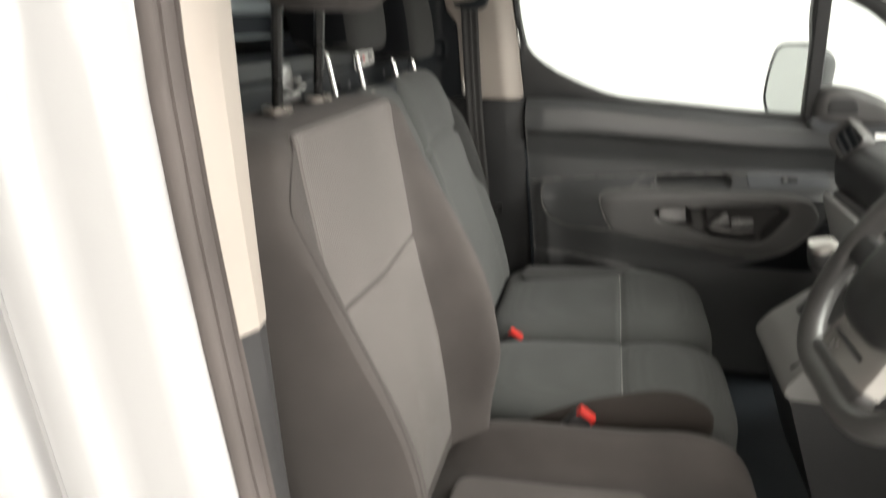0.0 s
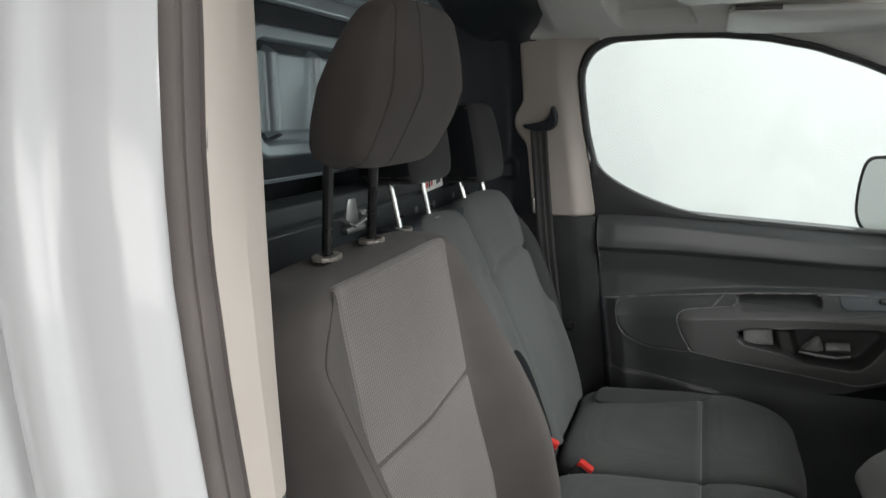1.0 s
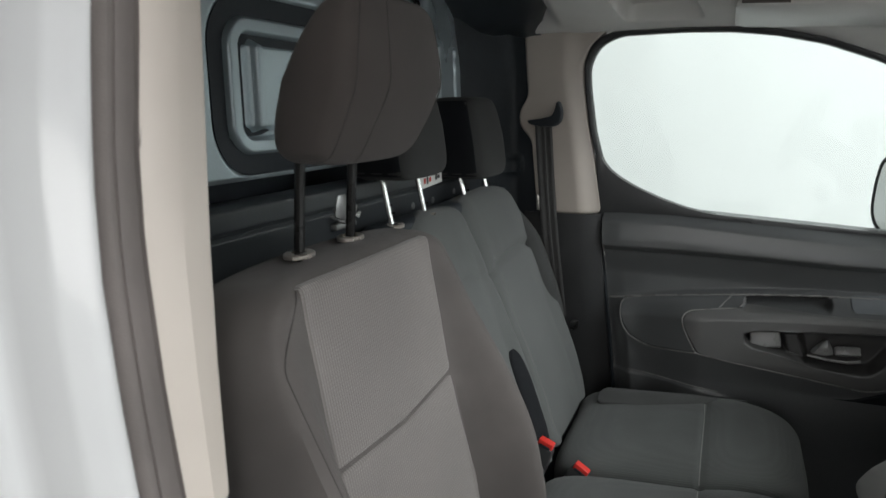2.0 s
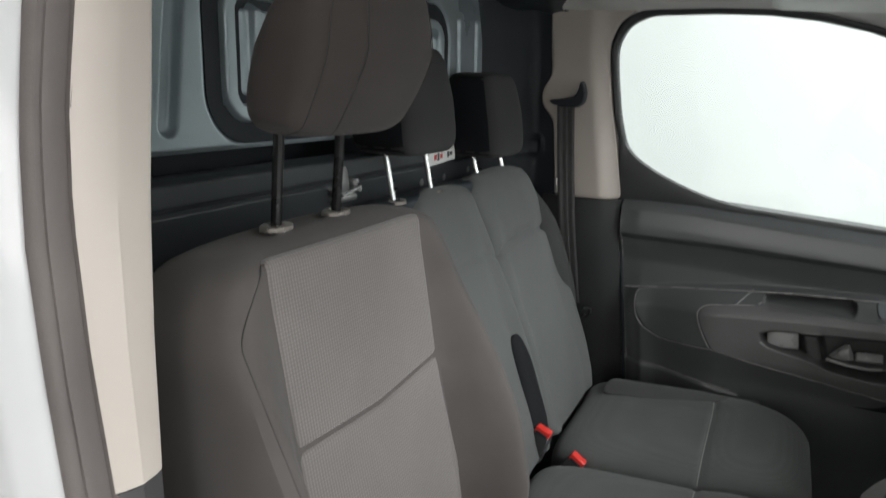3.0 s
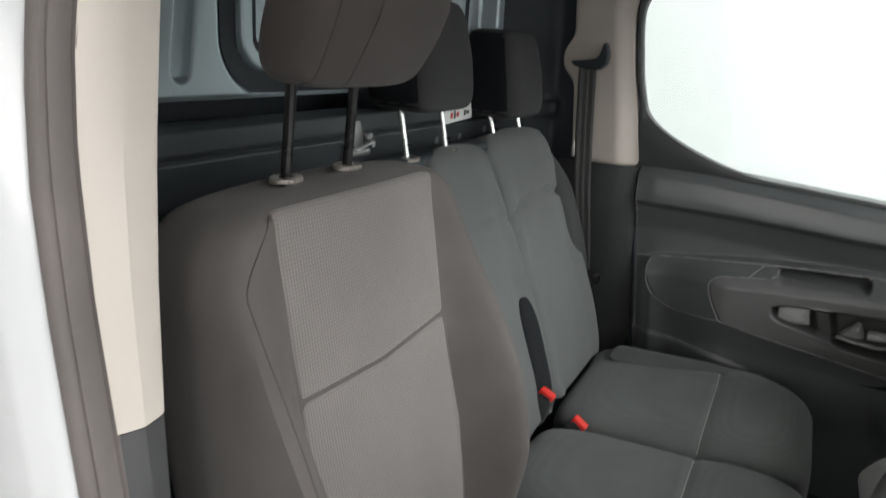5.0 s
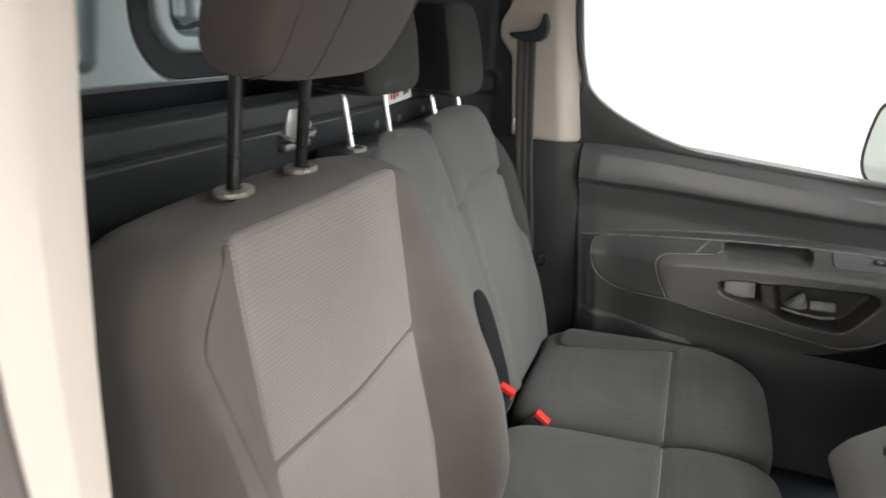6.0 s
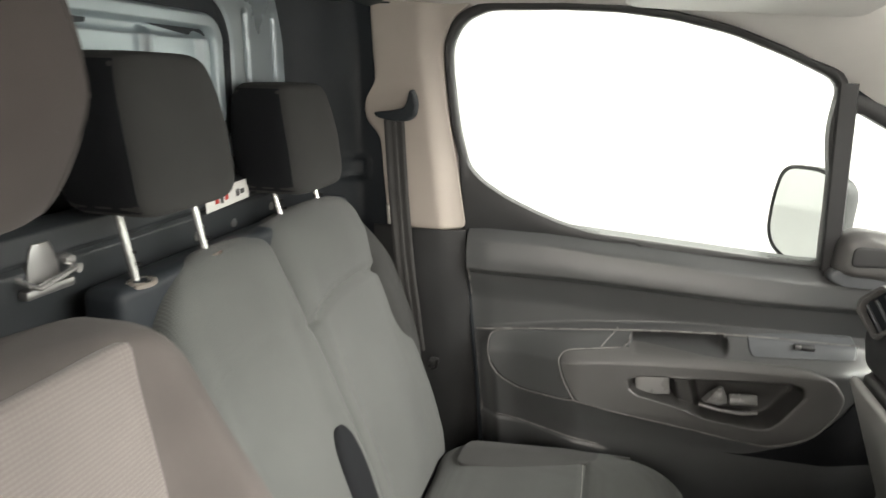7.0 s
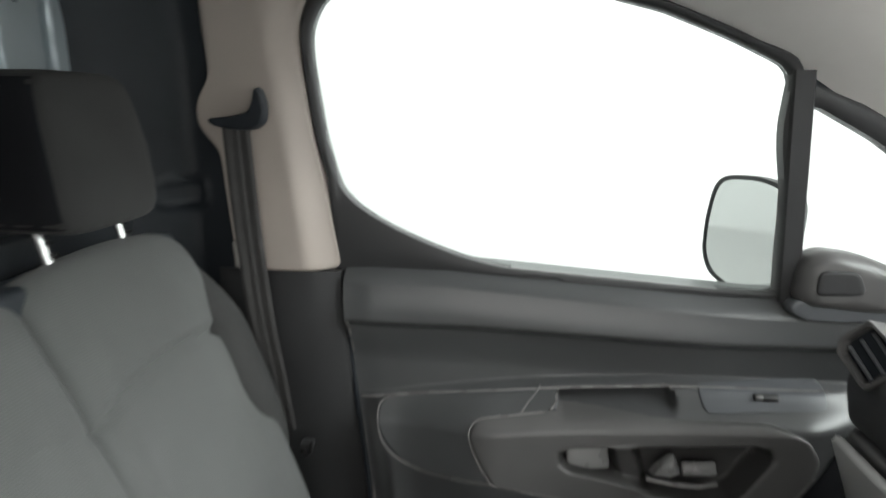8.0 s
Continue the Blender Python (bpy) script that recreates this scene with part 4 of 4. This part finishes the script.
# ------------------------------------------------------------------ seats
class Back:
    """A backrest in its own frame: y across, z up along it, x forward out of its face."""

    def __init__(self, half, height, depth, bolster, top_r, waist=0.0, crown=0.0, power=5.0, round_=0.6, slope=0.0, crease=None, far_r=None, crease_depth=1.0):
        self.half, self.height, self.depth, self.bolster, self.top_r, self.waist, self.crown, self.power = half, height, depth, bolster, top_r, waist, crown, power
        self.round, self.slope, self.crease, self.far_r, self.crease_depth = round_, slope, crease, far_r or top_r, crease_depth

    def width(self, z, far=False):
        r = self.far_r if far else self.top_r
        k = max(0.0, (z - (self.height - r)) / r)
        lo = max(0.0, (0.05 - z) / 0.05)
        a = self.half - self.waist * ss(0.55 * self.height, self.height, z)
        return a - r * 0.9 * (1 - math.sqrt(max(0, 1 - min(1, k) ** 2))) - 0.03 * lo * lo

    def thick(self, z):
        r = self.top_r * self.round
        k = max(0.0, (z - (self.height - r)) / r)
        return self.depth * (0.30 + 0.70 * math.sqrt(max(0, 1 - min(1, k) ** 2)))

    def wing(self, y, z):
        a = self.width(z, y > 0)
        s = abs(y) / max(a, 1e-4)
        b = self.bolster * (0.12 + 0.88 * ss(self.height * 0.98, self.height * 0.35, z)) * (0.65 + 0.35 * ss(0.0, self.height * 0.25, z))
        return b * ss(0.58, 0.86, s)

    def fold(self, y, z):
        """A soft stitched crease across the cloth."""
        if not self.crease:
            return 0.0
        s = abs(y) / self.half
        zc = self.crease - 0.035 * s * s
        return self.crease_depth * -0.0105 * math.exp(-((z - zc) / 0.008) ** 2) + 0.006 * math.exp(-((z - zc - 0.05) / 0.05) ** 2) * (1 - s ** 4) + 0.004 * math.exp(-((z - zc + 0.05) / 0.05) ** 2) * (1 - s ** 4)

    def face(self, y, z):
        a, dpt = self.width(z, y > 0), self.thick(z)
        s = min(1.0, abs(y) / max(a, 1e-4))
        return dpt * (1 - s ** self.power) ** (1 / self.power) + self.wing(y, z) * (1 - ss(0.9, 1.0, s)) + 0.012 * ss(0.0, 0.12, z) * ss(0.36, 0.16, z) * (1 - s) + self.fold(y, z)

    def mesh(self, nz=44, na=64, back=0.9):
        rows = []
        for i in range(nz + 1):
            z = self.height * math.sin(0.5 * math.pi * i / nz) if i > nz * 0.0 else 0
            z = self.height * (i / nz) if i < nz * 0.7 else self.height * (0.7 + 0.3 * math.sin(0.5 * math.pi * (i / nz - 0.7) / 0.3))
            dpt = self.thick(z)
            ring = []
            for j in range(na):
                th = 2 * math.pi * j / na
                cy, sx = math.cos(th), math.sin(th)
                a = self.width(z, cy > 0)
                y = a * math.copysign(abs(cy) ** (2 / self.power), cy)
                if sx >= 0:
                    x = dpt * abs(sx) ** (2 / self.power)
                    s = min(1.0, abs(y) / max(a, 1e-4))
                    x += self.wing(y, z) * (1 - ss(0.9, 1.0, s)) + 0.012 * ss(0.0, 0.12, z) * ss(0.36, 0.16, z) * (1 - s) + self.fold(y, z)
                else:
                    x = -back * dpt * abs(sx) ** (2 / self.power)
                zz = z + self.crown * (1 - (y / max(a, 1e-4)) ** 2) * ss(self.height * 0.8, self.height, z) - self.slope * x * ss(self.height * 0.82, self.height * 0.97, z)
                ring.append(Vector((x, y, zz)))
            rows.append(ring)
        return loft(rows)


def pad(sx, sy, sz, power=4.0, n=40, m=24, shape=None):
    """A stuffed block with soft edges."""
    rows = []
    for i in range(1, m):
        ph = -0.5 * math.pi + math.pi * i / m
        cz = math.copysign(abs(math.sin(ph)) ** (2 / power), math.sin(ph))
        cr = math.cos(ph) ** (2 / power)
        row = []
        for j in range(n):
            th = 2 * math.pi * j / n
            c, s = math.cos(th), math.sin(th)
            p = Vector((sx * cr * math.copysign(abs(c) ** (2 / power), c), sy * cr * math.copysign(abs(s) ** (2 / power), s), sz * cz))
            row.append(shape(p) if shape else p)
        rows.append(row)
    return loft(rows)


def slab_cushion(sx, sy, sz, shape, power=4.2, nx=90, ny=44):
    """A seat cushion: a rounded slab with an even net over its top."""
    rows = []
    for i in range(nx + 1):
        u = -math.cos(math.pi * i / nx)
        u = 0.35 * u + 0.65 * (2 * i / nx - 1)
        e = max(0.0, 1 - abs(u) ** power) ** (1 / power)
        ring = []
        for j in range(2 * ny):
            th = math.pi * j / ny
            cc, sn = math.cos(th), math.sin(th)
            y = sy * e ** 0.5 * math.copysign(abs(cc) ** (2 / power), cc)
            z = sz * e * math.copysign(abs(sn) ** (2 / power), sn)
            ring.append(shape(Vector((sx * u, y, z))))
        rows.append(ring)
    return loft(rows[1:-1])


def head_restraint(parent, centre, size, cloth, post_mat, posts, foot, power=3.2, shear=0.07, top_thin=0.15, top_narrow=0.1, chin=0.0, bow=0.022, seams=(-0.9, -0.62, 0.62, 0.9), lean_post=0.010, side=False):
    """A headrest on two posts that stand on collars at foot (x, z). It leans forward by shear and thins towards its top; chin draws the lower front back."""
    d, w, h = size

    def shape(p):
        v, a = p.z / (h / 2), p.y / (w / 2)
        x = p.x * (1 - top_thin * ss(-0.2, 1, v))
        if p.x > 0:
            x *= 1 - chin * ss(-0.1, 1, -v)
        x += shear * p.z - bow * a * a * (1 if p.x > 0 else 0.2)
        return Vector((x, p.y * (1 - top_narrow * ss(0, 1, v)), p.z))
    hr = part("headrest", pad(d / 2, w / 2, h / 2, power, 72, 44, shape), cloth, parent, "padded cloth headrest")
    hr.matrix_basis = pose(*centre)
    for frac in seams:
        pts = []
        for t in steps(-0.97, 0.97, 40):
            yy = w / 2 * frac * (1 - 0.10 * t * t)
            xx = d / 2 * max(0.0, 1 - abs(t) ** power - abs(yy / (w / 2)) ** power) ** (1 / power)
            pts.append(shape(Vector((xx, yy, h / 2 * t))) + Vector((0.0002, 0, 0)))
        part("seam", tube(pts, 0.0008, 6), M_SEAM, hr)
    # with side, a thin black sheet paints the shade on the near face
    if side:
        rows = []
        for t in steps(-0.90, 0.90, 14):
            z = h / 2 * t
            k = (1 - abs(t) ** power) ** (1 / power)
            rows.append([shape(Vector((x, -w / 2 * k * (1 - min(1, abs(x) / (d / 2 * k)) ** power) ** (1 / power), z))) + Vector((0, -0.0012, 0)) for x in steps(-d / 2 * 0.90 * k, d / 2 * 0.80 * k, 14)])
        part("side_shade", sheet(rows, (0, 0.004, 0), True), M_HEADSIDE, hr, "thin black sheet standing in for shade on the headrest's side")
    for y in posts:
        part("post", bar((foot[0] - 0.002, y, foot[1] - 0.03), (foot[0] + lean_post, y, centre[2] - h / 2 + 0.03), 0.0054 if post_mat is M_POSTCHROME else 0.0066), post_mat, parent, "black steel post" if post_mat is M_POST else "bright steel post")
        part("post_collar", loft([[Vector((foot[0] + math.cos(a) * r * 1.0, y + math.sin(a) * r * 1.35, foot[1] + z)) for a in [2 * math.pi * k / 24 for k in range(24)]] for z, r in ((-0.010, 0.0165), (-0.0055, 0.0165), (-0.004, 0.0150), (-0.004, 0.0085), (-0.008, 0.0080))]), M_DARKSTEEL, parent, "oval post collar")
        if post_mat is M_POSTCHROME:
            for k in range(3):
                part("notch", rbox(0.0118, 0.004, 0.0045, 0.001, 1, at=(foot[0] + lean_post * (0.22 + 0.22 * k), y + 0.0040, foot[1] + 0.016 + 0.014 * k)), M_POST, parent, "dark height notch")
    return hr


def driver_seat():
    s = thing("driver_seat", "charcoal cloth driver's seat with ribbed centre panels", "car seat")
    lean = pose(-0.098, -0.410, 0.735, 0, -10.5, 0)
    bk = Back(0.262, 0.590, 0.060, 0.098, 0.075, 0.020, 0.008, 5.0, 0.34, 0.16)
    b = part("backrest", bk.mesh(52, 84), M_CLOTH, s, "charcoal cloth backrest with side bolsters")
    b.matrix_basis = lean

    def on(y, z, off):
        return Vector((bk.face(y, z) + off, y, z))
    up = rounded([(-0.156, 0.373), (-0.157, 0.577), (0.157, 0.577), (0.155, 0.373), (0.0, 0.363)], 0.006, 4, 150)
    lo = rounded([(-0.156, 0.367), (0.0, 0.357), (0.155, 0.367), (0.162, 0.20), (0.155, 0.02), (-0.158, 0.02), (-0.160, 0.20)], 0.006, 4, 150)
    for nm, ol in (("upper_insert", up), ("lower_insert", lo)):
        q = part(nm, patch(ol, on, 0.0030, 0.008, 0.014, 16), M_INSERT, b, "ribbed grey centre panel")
    for sgn in (-1,):
        pts = [on(sgn * (0.159 + 0.058 * ss(0.586, 0.500, z) + 0.014 * ss(0.50, 0.20, z)), z, -0.0002) for z in steps(0.04, 0.574, 60)]
        part("bolster_seam", tube(pts, 0.0009, 6), M_CLOTHSEAM, b)
    head_restraint(s, (-0.118, -0.4424, 1.5205), (0.106, 0.234, 0.1755), M_HEADREST, M_POST, (-0.476, -0.360), (-0.204, 1.332), 5.0, 0.25, 0.48, 0.114, 0.38, 0.006, (-0.86, -0.42, 0.86))
    # cushion
    def dish(p):
        e = ss(0.14, 0.22, abs(p.y))
        q = p.copy()
        if q.z > 0:
            q.z += 0.040 * e - 0.010 * (1 - e) + 0.015 * ss(0.05, 0.2, q.x)
        return q
    c = part("cushion", pad(0.275, 0.262, 0.085, 4.5, 64, 26, dish), M_CLOTH, s, "charcoal cloth seat cushion")
    c.matrix_basis = pose(0.185, -0.415, 0.652, 0, -3, 0)
    ci = rounded([(-0.20, -0.110), (-0.20, 0.105), (0.10, 0.112), (0.10, -0.118)], 0.03, 5, 90)
    part("cushion_insert", patch(ci, lambda x, y, off: Vector((x, y, 0.0775 + 0.015 * ss(0.05, 0.2, x) + off)), 0.006, 0.012, 0.01, 8), M_INSERT, c, "ribbed grey cushion panel")
    part("seat_base", rbox(0.44, 0.42, 0.20, 0.03, at=(0.17, -0.415, 0.525)), M_BLACK, s, "black plastic seat base")
    part("seat_rail", rbox(0.52, 0.03, 0.04, 0.005, at=(0.17, -0.56, 0.445)), M_POST, s)
    part("seat_rail", rbox(0.52, 0.03, 0.04, 0.005, at=(0.17, -0.27, 0.445)), M_POST, s)
    buckle("belt_buckle", pose(0.172, -0.150, 0.756, 35, 0, 90), "red release buckle beside the driver's cushion")


def buckle(name, at, label):
    b = thing(name, label, "belt buckle", at=at)
    part("buckle_body", rbox(0.024, 0.040, 0.070, 0.005, at=(0, 0, -0.030)), M_BLACK, b, "black plastic body")
    part("release_button", rbox(0.019, 0.034, 0.016, 0.0025, at=(0.001, 0, 0.010)), M_RED, b, "red release button")
    part("tongue_slot", rbox(0.004, 0.026, 0.006, 0.001, at=(-0.009, 0, 0.006)), M_LINER, b)
    part("buckle_stalk", rbox(0.012, 0.024, 0.09, 0.004, at=(-0.002, 0, -0.10)), M_STRAP, b)


driver_seat()


def bench():
    s = thing("bench_seat", "grey cloth double passenger bench with two backrests", "car seat")
    a = -20.7
    specs = (("centre_backrest", 0.110, 0.172, 0.125, 0.034), ("outer_backrest", 0.452, 0.200, 0.040, 0.085))
    for nm, cy, half, shoulder, far in specs:
        lean = pose(-0.118, cy, 0.700, 0, a, 0)
        bk = Back(half, 0.622 if half > 0.18 else 0.612, 0.052, 0.022, shoulder, 0.012, 0.010, 4.0, 0.6 * 0.085 / shoulder, 0.0, 0.462, far, 1.0 if half > 0.18 else 0.45)
        b = part(nm, bk.mesh(110, 84), M_BENCH, s, "grey cloth backrest")
        b.matrix_basis = lean
    q = part("side_bolster", pad(0.046, 0.052, 0.205, 2.6, 40, 28, lambda p: Vector((p.x - 0.020 * ss(0.05, 0.2, p.z), p.y - 0.022 * ss(0.02, 0.2, p.z) + 0.010 * ss(0.0, -0.2, p.z), p.z))), M_BENCHDARK, s, "darker cloth side bolster")
    q.matrix_basis = pose(-0.118, 0.452, 0.700, 0, a, 0) @ pose(0.026, 0.178, 0.385)
    # restraints
    head_restraint(s, (-0.338, 0.043, 1.461), (0.133, 0.212, 0.196), M_BENCHDARK, M_POSTCHROME, (-0.031, 0.116), (-0.308, 1.288), 6.5, shear=-0.12, bow=0.004, lean_post=-0.030, seams=(), side=True)
    head_restraint(s, (-0.338, 0.430, 1.424), (0.133, 0.212, 0.193), M_BENCHDARK, M_POSTCHROME, (0.352, 0.508), (-0.308, 1.288), 6.5, shear=-0.12, bow=0.004, lean_post=-0.030, seams=(), side=True)
    part("back_shell", rbox(0.060, 0.700, 0.090, 0.014, 3, at=(-0.326, 0.268, 1.239)), M_LINER, s, "black shell along the top of the backrests")
    # cushions
    for nm, cy, half in (("centre_cushion", 0.040, 0.163), ("outer_cushion", 0.425, 0.222)):
        def dish(p, half=half):
            q = p.copy()
            if half > 0.2:
                q.x -= 0.062 * max(0.0, (q.y - 0.05) / 0.17) ** 2 * ss(0.0, 0.24, q.x)
            if q.z > 0:
                if half > 0.2:
                    q.z += 0.016 * ss(0.09, 0.16, q.y) * ss(0.2, 0.0, q.x)
                q.z += 0.012 * ss(0.05, 0.20, q.x) - 0.006 * ss(0.2, -0.2, q.x)
                q.z -= 0.006 * math.exp(-((q.x - 0.058) / 0.006) ** 2) - 0.004 * math.exp(-((q.x - 0.11) / 0.04) ** 2)
            return q
        c = part(nm, slab_cushion(0.262, half, 0.080, dish), M_BENCH, s, "grey cloth seat cushion")
        c.matrix_basis = pose(0.190, cy, 0.678, 0, -3, 0)
        pts = [dish(Vector((0.056, half * 0.93 * t, 0.0795 * (1 - abs(t * 0.93) ** 4.2) ** (1 / 4.2)))) for t in steps(-1, 1, 30)]
        part("cushion_seam", tube(pts, 0.0016, 6), M_PIPING, c)
    def slab_top(x, y, half):
        z = 0.080 * max(0.0, 1 - min(1.0, abs(y) / half) ** 4.2) ** (1 / 4.2)
        return z + 0.012 * ss(0.05, 0.20, x) - 0.006 * ss(0.2, -0.2, x)
    pts = rounded([(-0.215, 0.098), (-0.10, 0.104), (0.04, 0.128), (0.12, 0.165), (0.165, 0.190), (0.06, 0.214), (-0.19, 0.212)], 0.03, 5, 90)
    q = part("cushion_side", patch(pts, lambda x, y, off: Vector((x, y, slab_top(x, y, 0.222) + 0.016 * ss(0.09, 0.16, y) * ss(0.2, 0.0, x) + off)), 0.0022, 0.020, 0.02, 12), M_BENCHSIDE, s, "darker cloth cushion side")
    q.matrix_basis = pose(0.190, 0.425, 0.678, 0, -3, 0)
    # dark brown patch with a curved outline on the centre cushion's near edge
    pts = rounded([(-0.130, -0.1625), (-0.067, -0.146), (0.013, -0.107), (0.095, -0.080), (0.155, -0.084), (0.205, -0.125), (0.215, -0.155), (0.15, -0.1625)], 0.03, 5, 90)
    q = part("cushion_side", patch(pts, lambda x, y, off: Vector((x, y, slab_top(x, y, 0.1632) + off)), 0.004, 0.010, 0.02, 14), M_SIDEPATCH, s, "dark brown patch along the cushion's near edge")
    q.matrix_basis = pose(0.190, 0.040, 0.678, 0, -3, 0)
    part("bench_base", rbox(0.46, 0.72, 0.20, 0.03, at=(0.15, 0.25, 0.525)), M_BLACK, s, "black plastic bench base")
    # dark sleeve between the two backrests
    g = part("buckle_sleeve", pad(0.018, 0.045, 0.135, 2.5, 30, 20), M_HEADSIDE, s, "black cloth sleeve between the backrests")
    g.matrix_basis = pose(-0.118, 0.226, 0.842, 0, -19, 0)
    buckle("belt_buckle", pose(0.002, 0.200, 0.720, 30, 0, 84), "red release buckle between the bench cushions")
    buckle("belt_buckle", pose(-0.072, 0.192, 0.768, 18, 0, 84), "red release buckle at the foot of the backrest")


bench()


# ------------------------------------------------------------------ dashboard, wheel, gear lever
def dashboard():
    d = thing("dashboard", "dark plastic dashboard with pale lower glovebox panel", "dashboard")
    prof = rounded([(1.20, 1.165), (0.86, 1.165), (0.735, 1.150), (0.715, 1.110), (0.728, 1.040), (0.760, 1.020), (1.20, 0.95)], 0.03, 5)
    part("dash_top", prism(prof, -0.70, 0.585, 0.012), M_BLACK, d, "black grained dashboard top")
    prof = rounded([(0.720, 1.030), (0.745, 0.985), (0.800, 0.840), (0.860, 0.640), (1.20, 0.62), (1.20, 1.03)], 0.02, 5)
    part("glovebox", prism(prof, 0.18, 0.590, 0.014), M_ARM, d, "dark grey glovebox front")
    part("glovebox_lid", prism(rounded([(0.700, 1.022), (0.716, 1.026), (0.832, 0.70), (0.816, 0.70)], 0.008, 4), 0.20, 0.575, 0.006), M_LID, d, "pale grey glovebox lid")
    prof = rounded([(0.66, 1.03), (0.70, 0.80), (0.84, 0.66), (1.20, 0.62), (1.20, 1.03)], 0.03, 5)
    part("driver_lower", prism(prof, -0.70, -0.16, 0.014), M_BLACK, d)
    # six-sided vent, its face turned to the seats
    face = Vector((-0.80, -0.55, 0.24)).normalized()
    side = Vector((0.55, -0.80, 0.0)).normalized()
    rise = face.cross(side).normalized()
    rise *= math.copysign(1, rise.z)
    mid = Vector((0.722, 0.540, 1.160))
    at = lambda u, w, n: mid + side * u + rise * w + face * n
    hexa = rounded([(-0.044, 0.010), (-0.012, 0.046), (0.044, 0.010), (0.040, -0.012), (0.004, -0.048), (-0.042, -0.010)], 0.007, 5, 90)
    rings = [[at(p[0] * k, p[1] * k, n) for p in hexa] for k, n in ((1.05, -0.030), (1.05, 0.004), (1.00, 0.010), (0.88, 0.010), (0.84, 0.005), (0.82, -0.014))]
    v = part("air_vent", loft(rings), M_ARM, d, "six-sided air vent with grey frame", sharp=50)
    part("vent_core", loft([[at(p[0] * k, p[1] * k, n) for p in hexa] for k, n in ((0.83, -0.012), (0.815, -0.006))]), M_LINER, v, "black vent core")
    for k in (-1, 0, 1):
        a = Vector((-0.020, 0.016)) + Vector((0.013, 0.013)) * k
        b = a + Vector((0.040, -0.036))
        part("vent_slat", bar(at(a.x, a.y, -0.001), at(b.x, b.y, -0.001), 0.0028), M_SATIN, v)


dashboard()


def steering_wheel():
    w = thing("steering_wheel", "black steering wheel with silver lower spoke", "steering wheel", at=pose(0.505, -0.418, 1.145, 0, 25, 0))
    pts = []
    for k in range(72):
        a = 2 * math.pi * k / 72
        r = 0.170 - 0.036 * max(0, -math.sin(a)) ** 5
        pts.append((0, r * math.cos(a), r * math.sin(a)))
    part("rim", tube(pts, 0.0165, 14, True), M_ARM, w, "dark leather-look rim")
    part("hub", pad(0.035, 0.080, 0.066, 3.0, 40, 20), M_BLACK, w, "black padded hub")
    for sgn in (-1, 1):
        part("spoke", rbox(0.022, 0.11, 0.040, 0.010, at=(0.004, sgn * 0.125, 0.0)), M_BLACK, w)
    part("lower_spoke", loft([[Vector((x, w2 * a, z)) for x, a in ((0.014, -1), (-0.006, -1), (-0.012, -0.8), (-0.015, 0), (-0.012, 0.8), (-0.006, 1), (0.014, 1))] for z, w2 in ((-0.050, 0.062), (-0.064, 0.068), (-0.086, 0.071), (-0.104, 0.070))]), M_SILVER, w, "bright silver lower spoke", sharp=50)
    part("spoke_groove", rbox(0.004, 0.085, 0.005, 0.0015, 2, at=(-0.0145, 0, -0.080)), M_BLACK, w)
    part("spoke_foot", rbox(0.026, 0.150, 0.020, 0.008, 3, at=(0.002, 0, -0.114)), M_ARM, w, "dark lower end of the spoke")
    part("column", tube([(0.03, 0, -0.01), (0.16, 0, -0.03), (0.30, 0, -0.04)], 0.060, 16), M_BLACK, w, "black steering column shroud")


steering_wheel()


def gear_console():
    g = thing("gear_console", "dark centre console with a bright gear knob", "gear lever")
    prof = rounded([(0.500, 0.845), (0.520, 0.875), (0.600, 0.945), (0.760, 1.02), (0.86, 1.02), (0.86, 0.46), (0.66, 0.46), (0.580, 0.62)], 0.03, 6)
    part("console_body", prism(prof, -0.110, 0.130, 0.045), M_BLACK, g, "dark grained console side")
    cap = rounded([(0.497, 0.825), (0.497, 0.846), (0.517, 0.878), (0.598, 0.949), (0.758, 1.024), (0.864, 1.024), (0.864, 0.965), (0.640, 0.895), (0.560, 0.825)], 0.012, 5)
    part("console_top", prism(cap, -0.114, 0.134, 0.005), M_CONSOLE, g, "pale grey console top with rounded corner")
    part("console_seam", tube([(0.507, -0.085, 0.868), (0.530, -0.080, 0.888), (0.600, -0.078, 0.948), (0.70, -0.078, 0.996)], 0.0016, 6), M_LINER, g)
    part("gaiter", loft([[Vector((0.575 + 0.02 * t + math.cos(a) * r, 0.02 + math.sin(a) * r, 0.930 + 0.060 * t)) for a in [2 * math.pi * k / 20 for k in range(20)]] for t, r in ((0, 0.045), (0.3, 0.038), (0.6, 0.026), (1, 0.012))]), M_BLACK, g, "black gaiter")
    part("lever", bar((0.590, 0.02, 0.96), (0.562, 0.02, 1.03), 0.007), M_CHROME, g)
    k = part("knob", pad(0.024, 0.030, 0.026, 3.0, 26, 18), M_BLACK, g, "black gear knob")
    k.matrix_basis = pose(0.556, 0.02, 1.036, 0, -14, 0)
    part("knob_cap", pad(0.023, 0.031, 0.009, 3.2, 26, 12), M_SILVER, k, "bright silver cap").matrix_basis = pose(0, 0, 0.022)
    part("knob_collar", pad(0.014, 0.014, 0.010, 3.0, 20, 10), M_POSTCHROME, k).matrix_basis = pose(0.0, 0.0, -0.026)


gear_console()
